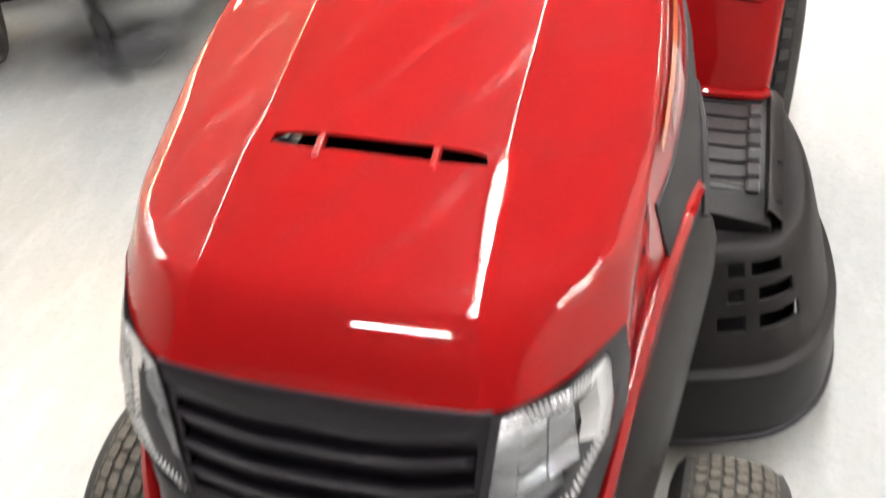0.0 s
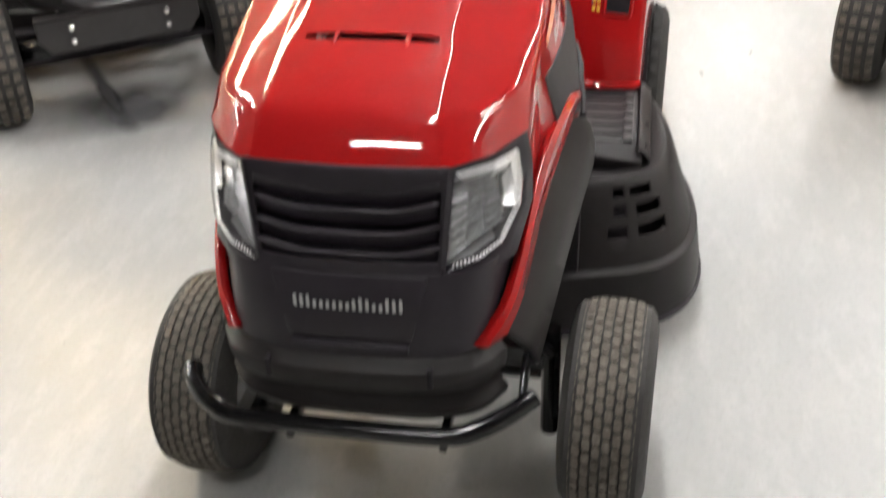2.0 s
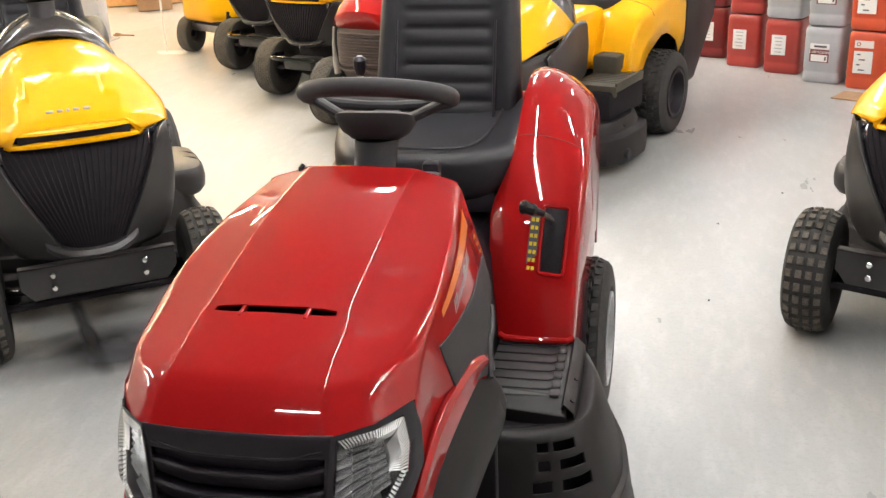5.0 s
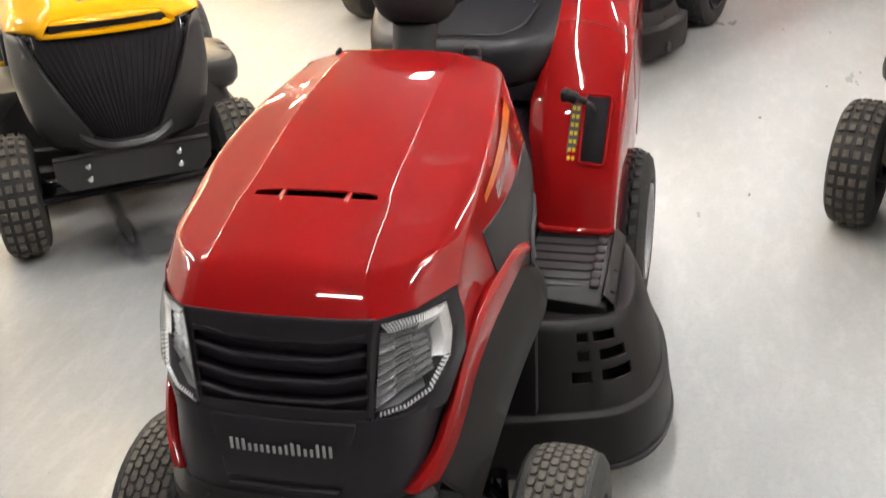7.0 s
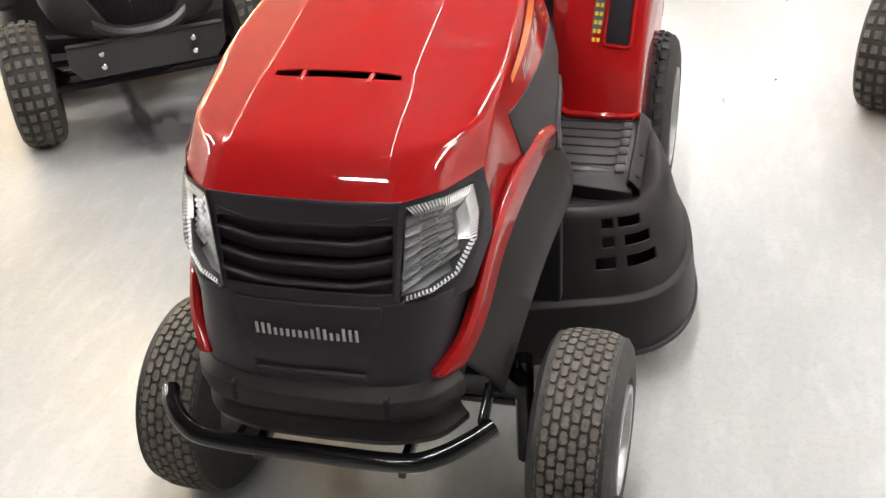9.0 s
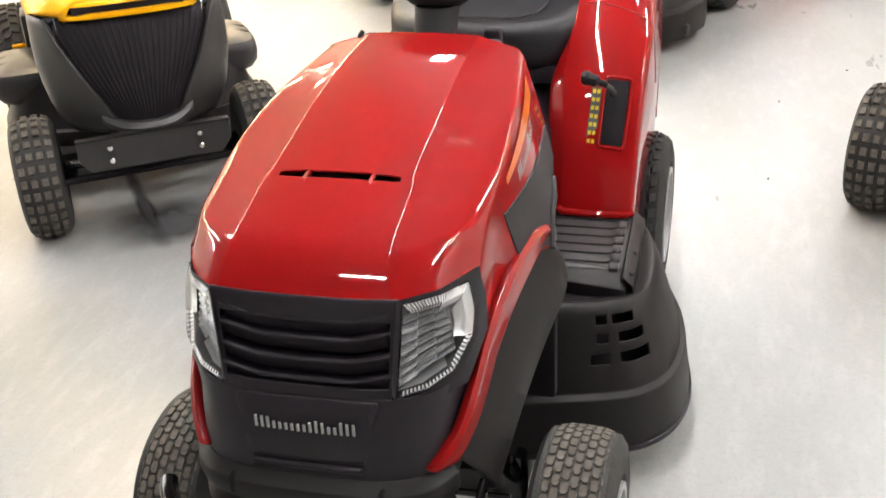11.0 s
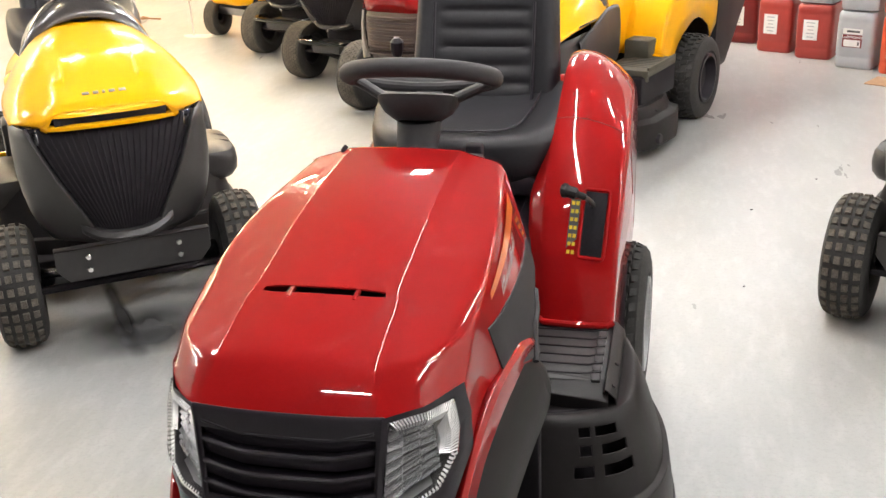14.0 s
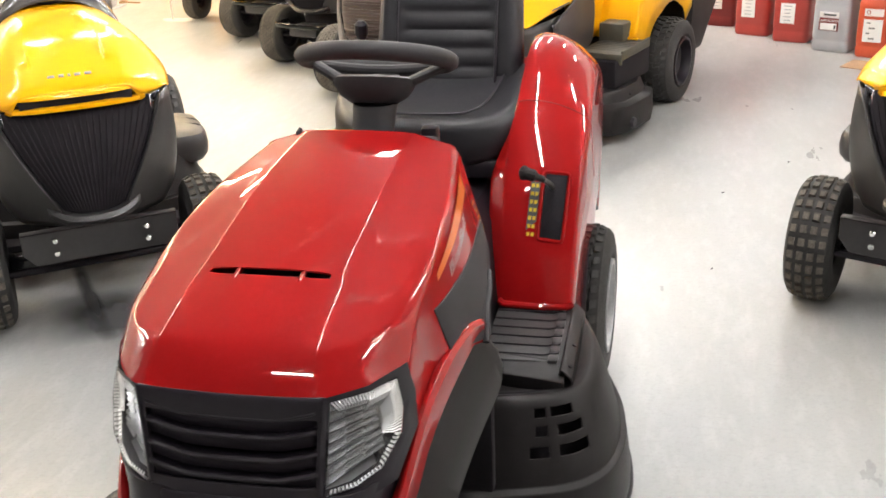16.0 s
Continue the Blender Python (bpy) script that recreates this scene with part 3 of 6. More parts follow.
# ---- the red tractor ----
FENDER_LINE = [(1.042, 0.395), (1.050, 0.425), (1.066, 0.47), (1.085, 0.515), (1.107, 0.565), (1.134, 0.62), (1.165, 0.675), (1.20, 0.724), (1.245, 0.772), (1.31, 0.820), (1.40, 0.868), (1.52, 0.905), (1.65, 0.910), (1.78, 0.88), (1.90, 0.81), (1.96, 0.71)]
fender_in = table([(1.04, 0.215), (1.2, 0.212), (1.35, 0.222), (2.0, 0.224)])
fender_out = table([(1.04, 0.384), (1.12, 0.389), (1.2, 0.397), (1.3, 0.401), (1.5, 0.397), (2.0, 0.39)])
fender_drop = table([(1.04, 0.0), (1.13, 0.004), (1.2, 0.014), (1.3, 0.042), (1.45, 0.080), (1.7, 0.095), (2.0, 0.07)])


def red_fender(parent, s, narrow=0.0):
    """Rear mudguard: a gently crowned front panel that rolls back over the wheel, its outer edge turned down round the tyre."""
    line_ = smooth_path([(0, y, z - narrow * max(0.0, min(2.0, (y - 1.1) / 0.15))) for y, z in FENDER_LINE], 3)
    rows = []
    for i, p in enumerate(line_):
        a, b = line_[max(0, i - 1)], line_[min(len(line_) - 1, i + 1)]
        d = (b - a).normalized()
        n = Vector((0, -d.z, d.y))
        xi, xo, drop = fender_in(p.y) - narrow * 0.5, fender_out(p.y) - narrow, fender_drop(p.y)
        inward = max(0.0, min(1.0, (1.27 - p.y) / 0.10))
        pts = [p - n * 0.15 + Vector((xi - 0.045 * inward, 0, 0)), p - n * 0.034 + Vector((xi - 0.040 * inward, 0, 0)), p - n * 0.006 + Vector((xi, 0, 0))]
        for u in (0.15, 0.3, 0.45, 0.6, 0.75, 0.88):
            pts.append(p + n * (0.006 * (1 - (2 * u - 1) ** 2)) + Vector((xi + (xo - xi) * u, 0, -drop * u ** 2.2)))
        edge = p + Vector((xo, 0, -drop)) - n * 0.003
        pts.append(edge)
        gy, gz = 1.455 - edge.y, 0.222 - edge.z
        far = math.hypot(gy, gz)
        k = max(0.05, far - 0.285) / far
        pts += [Vector((xo + 0.006, edge.y + gy * k * 0.5, edge.z + gz * k * 0.5)), Vector((xo + 0.009, edge.y + gy * k, edge.z + gz * k))]
        rad = 0.010 + 0.012 * max(0.0, min(1.0, (p.y - 1.1) / 0.2))
        rows.append([(q.x * s, q.y, q.z) for q in fillet(pts, [0.012, 0.007, 0, 0, 0, 0, 0, 0, rad, 0.02], 4)])
    fe = part("fender", grid(bmesh.new(), rows), RED, parent, "glossy red rear mudguard", sharp=50, thick=-0.004)
    at = min(range(len(line_)), key=lambda i: abs(line_[i].y - 1.31))
    part("seam", tube(bmesh.new(), [(q[0], q[1], q[2] + 0.0004) for q in rows[at][9:27]], 0.0012, 5), CANDARK, fe)
    part("fender_lip", tube(bmesh.new(), [(s * x, y, z) for x, y, z in ((0.214, 1.046, 0.408), (0.225, 1.036, 0.405), (0.30, 1.032, 0.404), (0.372, 1.034, 0.405), (0.384, 1.044, 0.408))], 0.0085, 10), RED, fe)
    return fe


def red_footrest(parent, s):
    """Ridged foot plate with a sloping apron in front and a flange along its outer edge."""
    fr = part("footrest", box(bmesh.new(), (0.175, 0.265, 0.02), (s * 0.300, 0.925, 0.386), bev=0.004), GREY, parent, "grey plastic footrest plate with ridges")
    for k in range(6):
        rows = [[(s * x, y0 + 0.815 + k * 0.040, 0.3972 + lift) for x, lift in ((0.214, 0), (0.30, 0), (0.345, 0), (0.358, 0.004), (0.374, 0.006))] for y0 in (0.0, 0.0065)]
        part("groove", grid(bmesh.new(), rows), PIT, fr, thick=0.001)
    for k in range(7):
        part("ridge_end", box(bmesh.new(), (0.020, 0.030, 0.008), (s * 0.366, 0.801 + k * 0.040, 0.398), bev=0.003), GREY, fr)
    apron = [[(s * x, y, z) for x in (0.212, 0.26, 0.33, 0.396)] for y, z in ((0.796, 0.398), (0.790, 0.396), (0.742, 0.383), (0.736, 0.379), (0.732, 0.345))]
    for row in apron:
        row[:] = [(x, y + 0.030 * (0.396 - abs(x)) / 0.18, z) for x, y, z in row]
    part("front_apron", grid(bmesh.new(), apron), DECK, fr, thick=-0.004, bevel=0.0015)
    flange = [[(s * x, y + dy, z) for y in (0.742, 0.80, 0.90, 1.0, 1.06)] for x, dy, z in ((0.384, 0, 0.394), (0.388, 0, 0.406), (0.394, 0, 0.404), (0.412, 0.0, 0.386), (0.416, 0.0, 0.35))]
    part("side_flange", grid(bmesh.new(), flange), DECK, fr, thick=-0.003, bevel=0.001)
    for y in (0.775, 0.87):
        part("screw", lathe(bmesh.new(), [(0.0001, 0.003), (0.004, 0.0025), (0.005, 0.0)], 10, pose(s * 0.405, y, 0.396, 0, -60 * s), close=False), PIT, fr)
    return fr


zc_rise = table([(0, 0.005), (0.1, 0.009), (0.2, 0.0115), (0.4, 0.0125), (0.72, 0.011)])
z_crease = table([(0, 0.786), (0.04, 0.797), (0.08, 0.808), (0.13, 0.821), (0.23, 0.844), (0.33, 0.863), (0.43, 0.880), (0.53, 0.893), (0.63, 0.902), (0.73, 0.907)])
x_crease = table([(0, 0.126), (0.08, 0.128), (0.18, 0.132), (0.43, 0.136), (0.73, 0.130)])
crease_step = table([(0, 0.003), (0.06, 0.008), (0.12, 0.012), (0.197, 0.015), (0.215, 0.020), (0.3, 0.023), (0.5, 0.024), (0.73, 0.022)])
z_shoulder = table([(0.05, 0.734), (0.1, 0.756), (0.15, 0.776), (0.23, 0.802), (0.33, 0.832), (0.43, 0.855), (0.53, 0.868), (0.63, 0.874), (0.73, 0.876)])
x_shoulder = table([(0.05, 0.222), (0.13, 0.2275), (0.23, 0.230), (0.33, 0.230), (0.43, 0.225), (0.53, 0.217), (0.63, 0.206), (0.73, 0.194)])
z_sill = table([(0.10, 0.60), (0.2, 0.62), (0.3, 0.66), (0.4, 0.64), (0.73, 0.50)])


side_slope = table([(0.1, 0.01), (0.2, 0.02), (0.245, 0.05), (0.30, 0.16), (0.38, 0.22), (0.47, 0.26), (0.72, 0.28)])


side_cap = table([(0.40, 0.33), (0.47, 0.295), (0.56, 0.268), (0.64, 0.254), (0.72, 0.246)])


def side_x(y, z):
    """How far out the bonnet's side lies."""
    x, cap = x_shoulder(y) + (z_shoulder(y) - z) * side_slope(y), side_cap(y)
    return min(x, cap)


def front_y(x):
    x = abs(x)
    return 0.006 + 0.008 * (x / 0.141) ** 2 if x < 0.141 else min(0.138, 0.014 + (x - 0.141) * 0.62 + (x - 0.141) ** 2 * 8.9)


def hood_section(y):
    xc, zc, xs, zs = x_crease(y), z_crease(y), x_shoulder(y), z_shoulder(y)
    zm = zc + zc_rise(y)
    step = crease_step(y)
    xa, za = xc - step, zc + 0.34 * step
    crown = [(xa * u, 0, zm - (zm - za) * u * u) for u in (0.0, 0.2, 0.44, 0.47, 0.7, 0.84)]
    zl = z_sill(y)
    fall = min(0.80 * (zc - zs), 0.215 * (xs - xc))
    pts = crown + [(xa, 0, za), (xc, 0, zc)] + [(xc + (xs - xc) * u, 0, zc - fall * u / 0.75) for u in (0.38, 0.75)] + [(xc + (xs - xc) * 0.9, 0, zc - fall - (zc - fall - zs) * 0.45)] + [(xs, 0, zs), (side_x(y, (zs + zl) / 2) + 0.004, 0, (zs + zl) / 2), (side_x(y, zl), 0, zl)]
    return fillet(pts, [0, 0, 0, 0, 0, 0.0018, 0.0018, 0, 0.010, 0.010, 0.009, 0.05], 4)


def red_hood(parent):
    ys = [0.0, 0.006, 0.013, 0.022, 0.034, 0.048, 0.056, 0.065, 0.077, 0.09, 0.105, 0.12, 0.138, 0.155, 0.172, 0.193, 0.210, 0.218, 0.232, 0.25, 0.28, 0.31, 0.34, 0.37, 0.405, 0.44, 0.48, 0.52, 0.56, 0.6, 0.66, 0.70, 0.715, 0.72]
    back = 0.72
    rows = []
    for yy in ys:
        v = yy / back
        row = []
        count = len(hood_section(0.3))
        for j in range(count):
            x = hood_section(max(0.02, yy))[j].x
            for _ in range(3):
                y = front_y(x) + (back - front_y(x)) * v
                p = hood_section(y)[j]
                x = p.x
            d = y - front_y(x)
            z = p.z
            edge = 0.752 if x < 0.141 else 0.750
            # rounded over the grille, a flat facet with a crisp upper edge over the headlights
            k = min(1.0, max(0.0, (x - 0.105) / 0.04))
            z -= max(0.0, z - edge) * ((1 - k) * max(0.0, 1 - d / 0.07) ** 2.3 + k * max(0.0, 1 - d / 0.058) ** 1.5)
            row.append((x, y, z))
        rows.append(row)
    full = [[(-p[0], p[1], p[2]) for p in reversed(r[1:])] + list(r) for r in rows]
    half = len(rows[0]) - 1
    cut = ys.index(0.193)
    # the slot narrows towards its ends
    for j, share in ((5, 0.8), (4, 0.3)):
        for c in (half - j, half + j):
            a, b = Vector(full[cut][c]), Vector(full[cut + 1][c])
            full[cut + 1][c] = tuple(b.lerp(a, share * 0.3))
            full[cut][c] = tuple(a.lerp(b, share * 0.2))
    hood = part("bonnet", grid(bmesh.new(), full, skip=lambda i, j: i == cut and half - 5 <= j < half + 5), RED, parent, "glossy red painted steel bonnet", sharp=40, thick=-0.003)
    rim = bmesh.new()
    rim.from_mesh(hood.data)
    for e in rim.edges:
        e.smooth = e.smooth and not e.is_boundary
    rim.to_mesh(hood.data)
    rim.free()
    # the air slot: dark well, lip and two bridges
    zs = z_crease(0.205) + zc_rise(0.205)
    part("air_slot", box(bmesh.new(), (0.198, 0.19, 0.03), (0, 0.286, zs - 0.062), bev=0.003), PIT, hood, "dark air slot")
    for x in (-0.052, 0.052):
        part("slot_bridge", box(bmesh.new(), (0.007, 0.034, 0.010), (x, 0.206, zs - 0.006), pose(0, 0, 0, 8), bev=0.002), RED, hood)
    # rear lip of the bonnet and its catch
    bm = bmesh.new()
    tube(bm, [(p[0], 0.722, p[2] - 0.004) for p in full[-1][14:-14:2]], 0.005, 6)
    part("rear_lip", bm, RED, hood)
    bm = bmesh.new()
    tube(bm, [(-0.122, 0.712, 0.900), (-0.123, 0.715, 0.912), (-0.119, 0.722, 0.917)], 0.005, 8)
    part("catch", bm, BLACK, hood, "small black bonnet catch")
    return hood


def side_patch(poly, lift, s, n=10):
    """A patch between a lower and an upper line of (y, z) on the bonnet's side."""
    rows = []
    for a, b in zip(*poly):
        rows.append([(s * (side_x(a[0] + (b[0] - a[0]) * t, a[1] + (b[1] - a[1]) * t) + lift), a[0] + (b[0] - a[0]) * t, a[1] + (b[1] - a[1]) * t) for t in [k / n for k in range(n + 1)]])
    return grid(bmesh.new(), rows)


def line(a, b, n=8):
    return [(a[0] + (b[0] - a[0]) * k / n, a[1] + (b[1] - a[1]) * k / n) for k in range(n + 1)]


def mask_outline(z):
    """Right half of the black nose, seen from above, at height z."""
    t = max(0.0, min(1.0, (0.755 - z) / 0.3))
    y0 = table([(0.32, 0.0), (0.38, -0.03), (0.455, -0.042), (0.55, -0.035), (0.603, -0.02), (0.67, -0.008), (0.755, 0.006)])(z)
    xc = 0.141 - 0.02 * t
    k = max(0.0, min(1.0, (z - 0.57) / 0.05))
    return [(0.0, y0), (0.05, y0 + 0.001), (0.09, y0 + 0.003), (xc, y0 + 0.009), (xc + 0.032 + 0.006 * k + 0.012 * t, y0 + 0.04 - 0.008 * k - 0.012 * t), (xc + 0.062 + 0.008 * k + 0.012 * t, y0 + 0.085 - 0.01 * k - 0.01 * t), (0.236 - 0.006 * t, 0.15)]


def nose_row(z, out=0.0, n=5, upto=None):
    pts = mask_outline(z)
    pts = pts[:upto] if upto else pts
    p = arc_outline(pts, n)
    res = []
    for i, q in enumerate(p):
        a, b = p[max(0, i - 1)], p[min(len(p) - 1, i + 1)]
        d = (b - a).normalized()
        res.append((q.x + d.y * out, q.y - d.x * out, z))
    return res


def both(row):
    return [(-p[0], p[1], p[2]) for p in reversed(row[1:])] + list(row)


# the name as plain upright bars: how many to a letter, and their height
LETTERS = [(0.0044, h) for many, h in ((3, 1.25), (2, 0.8), (2, 0.8), (2, 0.8), (1, 1.1), (1, 1.35), (1, 1.2), (2, 0.8), (1, 1.4), (2, 1.3)) for _ in range(many)]


def nose(parent):
    # front panel between the headlights, with the grille opening
    zs = [0.755, 0.749, 0.738, 0.725, 0.72, 0.62, 0.615, 0.606, 0.6]
    rows = [both(nose_row(z, 0.002 if 0.725 < z < 0.751 else 0.0, 5, 4)) for z in zs]
    n = len(rows[0])
    nose_ob = part("nose_panel", grid(bmesh.new(), rows, skip=lambda i, j: i == 4 and 1 <= j < n - 2), BLACK, parent, "matt black plastic nose panel", thick=-0.006, bevel=0.0015)
    part("grille_well", box(bmesh.new(), (0.272, 0.03, 0.125), (0, 0.052, 0.67), bev=0.004), PIT, nose_ob)
    part("well_floor", box(bmesh.new(), (0.262, 0.07, 0.006), (0, 0.024, 0.606)), PIT, nose_ob)
    for s in (-1, 1):
        part("well_side", box(bmesh.new(), (0.006, 0.04, 0.115), (s * 0.132, 0.042, 0.668)), PIT, nose_ob)
    for z in (0.718, 0.690, 0.657, 0.627):
        rows = []
        for dz, out in ((0.003, -0.020), (0.004, -0.003), (0.002, 0.0), (-0.001, 0.0), (-0.004, -0.003), (-0.015, -0.006), (-0.025, -0.010), (-0.027, -0.020)):
            r = [(x, nose_row(z, 0.0, 5, 4)[0][1] - out + 0.006 * (abs(x) / 0.12) ** 2, z + dz + (0.007 * max(0.0, abs(x) - 0.07) / 0.03)) for x in [-0.127 + 0.254 * k / 24 for k in range(25)]]
            rows.append(r)
        part("grille_slat", grid(bmesh.new(), rows), BLACK, nose_ob, thick=-0.003)
    # lower body, wrapping round to the sides
    zs = [0.605, 0.602, 0.57, 0.54, 0.51, 0.49, 0.482, 0.475]
    rows = [both(nose_row(z, 0.0 if z > 0.6 else 0.001)) for z in zs]
    low = part("lower_nose", grid(bmesh.new(), rows), BLACK, parent, "matt black plastic lower nose", thick=-0.006, bevel=0.0015)
    # raised name plate with its lower lip; the name is a row of plain pale bars
    rows = []
    for z, w in ((0.602, 0.108), (0.598, 0.110), (0.51, 0.089), (0.504, 0.087)):
        y0 = nose_row(z)[0][1]
        rows.append([(w * u, y0 + 0.003 * u * u - (0.003 if 0.506 < z < 0.60 else 0.0012), z) for u in [k / 8 - 1 for k in range(17)]])
    plate = part("name_plate", grid(bmesh.new(), rows), BLACK, parent, "black name plate with pale lettering bars", thick=-0.004, bevel=0.001)
    bm = bmesh.new()
    tube(bm, [(x, nose_row(0.496)[0][1] - 0.003 + 0.2 * x * x, 0.494) for x in [-0.084 + 0.168 * k / 8 for k in range(9)]], 0.0055, 8)
    part("plate_lip", bm, BLACK, plate)
    x = -0.077
    total = sum(w for w, h in LETTERS)
    gap = (0.154 - total) / (len(LETTERS) - 1)
    for w, h in LETTERS:
        hh = 0.0152 * h
        part("lettering_bar", box(bmesh.new(), (w, 0.002, hh), (x + w / 2, nose_row(0.563)[0][1] - 0.0058 + 0.4 * (x + w / 2) ** 2, 0.552 + hh / 2), bev=0.0004), WHITE, plate, "pale grey bar")
        x += w + gap
    # bumper skirt below, two slits in it
    rows = []
    for z, out in ((0.478, 0.0), (0.472, 0.006), (0.46, 0.020), (0.445, 0.022), (0.425, 0.018), (0.42, 0.008), (0.405, 0.006), (0.392, 0.012), (0.382, 0.022), (0.365, 0.020), (0.35, 0.010), (0.338, -0.01)):
        rows.append(both(nose_row(z, out, 5, 6)))
    skirt = part("bumper_skirt", grid(bmesh.new(), rows), DECK, parent, "dark plastic bumper skirt", thick=-0.006, bevel=0.0015)
    for sx in (-0.121, 0.114):
        yb = min(nose_row(0.44, 0.022), key=lambda p: abs(p[0] - abs(sx)))[1]
        part("slit", box(bmesh.new(), (0.009, 0.02, 0.034), (sx, yb + 0.0085, 0.452), bev=0.003), PIT, skirt)
    return nose_ob


def headlight(parent, s):
    """A bulging clear lens over a tiled reflector, fine ribs along its upper and outer border."""
    lens = [(0.146, 0.019, 0.7445), (0.190, 0.058, 0.7425), (0.2165, 0.110, 0.737), (0.223, 0.112, 0.694), (0.222, 0.096, 0.658), (0.203, 0.050, 0.624), (0.172, 0.016, 0.612), (0.134, -0.006, 0.606), (0.138, 0.004, 0.660), (0.142, 0.012, 0.704)]
    ring = [(0.139, 0.011, 0.755), (0.190, 0.056, 0.7535), (0.2275, 0.134, 0.751), (0.2345, 0.146, 0.7), (0.236, 0.145, 0.64), (0.221, 0.070, 0.592), (0.182, 0.020, 0.586), (0.126, -0.014, 0.588), (0.131, -0.005, 0.66), (0.135, 0.004, 0.71)]
    out = Vector((0.72, -0.69, 0.05)).normalized()
    sub = lambda pts: [p for a, b in zip(pts, pts[1:] + pts[:1]) for p in (Vector(a), Vector(a).lerp(Vector(b), 0.5))]
    L, R_ = sub(lens), sub(ring)
    rows = [R_, [r.lerp(l, 0.5) + out * 0.001 for r, l in zip(R_, L)], [r.lerp(l, 0.93) for r, l in zip(R_, L)], [l - out * 0.003 for l in L], [l - out * 0.03 for l in L]]
    head = part("headlight", grid(bmesh.new(), [flip(r, s) for r in rows], loop=True), BLACK, parent, "headlight in a black frame", sharp=50)
    c = sum(L, Vector()) / len(L)
    deep_in = Vector((-0.35, 0.94, 0.0)).normalized()
    # the bowl: steps of small silvered tiles that lean back, each a little turned, dark gaps between them
    r = random.Random(7)
    top = [Vector(lens[0]).lerp(Vector(lens[8]), 0.10), Vector(lens[1]).lerp(Vector(lens[2]), 0.45).lerp(c, 0.25)]
    low = [Vector(lens[7]), Vector(lens[5]).lerp(Vector(lens[4]), 0.40).lerp(c, 0.10)]
    many, cols = 8, 3
    bm = bmesh.new()
    for i in range(many):
        t0, t1 = i / many, (i + 0.47) / many
        for k in range(cols):
            u0, u1 = 0.03 + 0.97 * k / cols, 0.03 + 0.97 * (k + 0.95) / cols
            at = lambda u, t: top[0].lerp(low[0], t).lerp(top[1].lerp(low[1], t), u)
            push = deep_in * (0.004 + 0.006 * math.sin(math.pi * (k + 0.5) / cols))
            tip = [deep_in * r.uniform(-0.002, 0.002) for _ in range(4)]
            vs = [bm.verts.new(flip([at(u, t) + push + d + deep_in * (0.012 if t == t0 else 0.0)], s)[0]) for (u, t), d in zip(((u0, t0), (u1, t0), (u1, t1), (u0, t1)), tip)]
            bm.faces.new(vs)
    part("reflector", bm, SILVER, head, "tiled silver reflector", sharp=5)
    bm = bmesh.new()
    for i in range(many):
        t1, t2 = (i + 0.47) / many, (i + 1.0) / many
        across = [top[0].lerp(low[0], t).lerp(top[1].lerp(low[1], t), u) + deep_in * d for t, d in ((t1, 0.013), (t2, 0.017)) for u in (0.03, 1.0)]
        bm.faces.new([bm.verts.new(p) for p in flip([across[0], across[1], across[3], across[2]], s)])
    part("reflector_gap", bm, MATT, head, "dark gaps between the reflector steps")
    part("reflector_back", grid(bmesh.new(), [flip([c.lerp(l, f) + deep_in * d for l in L], s) for f, d in ((0.99, 0.014), (0.9, 0.036), (0.02, 0.042))], loop=True), GREYRIM, head)
    # ribs: short raised strips set side by side along the border
    bm = bmesh.new()
    for a, b, many, deep in ((0, 1, 11, 0.24), (1, 2, 11, 0.34), (2, 3, 9, 0.50), (3, 4, 8, 0.50), (4, 5, 8, 0.16), (5, 6, 7, 0.10), (6, 7, 7, 0.10)):
        for k in range(many):
            p, q = (Vector(lens[a]).lerp(Vector(lens[b]), (k + f) / many) for f in (0.08, 0.66))
            rows = [[p, q], [p.lerp(c, deep * 0.5) + out * 0.005, q.lerp(c, deep * 0.5) + out * 0.006], [p.lerp(c, deep) + out * 0.001, q.lerp(c, deep) + out * 0.002]]
            grid(bm, [flip(x, s) for x in rows])
    part("ribbed_border", bm, RIBBED, head, "finely ribbed silver border", sharp=15)
    bm = bmesh.new()
    rows = [[l - out * 0.001 for l in L]] + [[c.lerp(l, f) + out * (0.004 + 0.019 * (1 - f * f)) for l in L] for f in (0.99, 0.93, 0.8, 0.57, 0.3, 0.02)]
    gl = part("lens", grid(bm, [flip(q, s) for q in rows], loop=True), CLEAR, head, "clear plastic lens", sharp=80)
    gl.visible_shadow = False
    return head


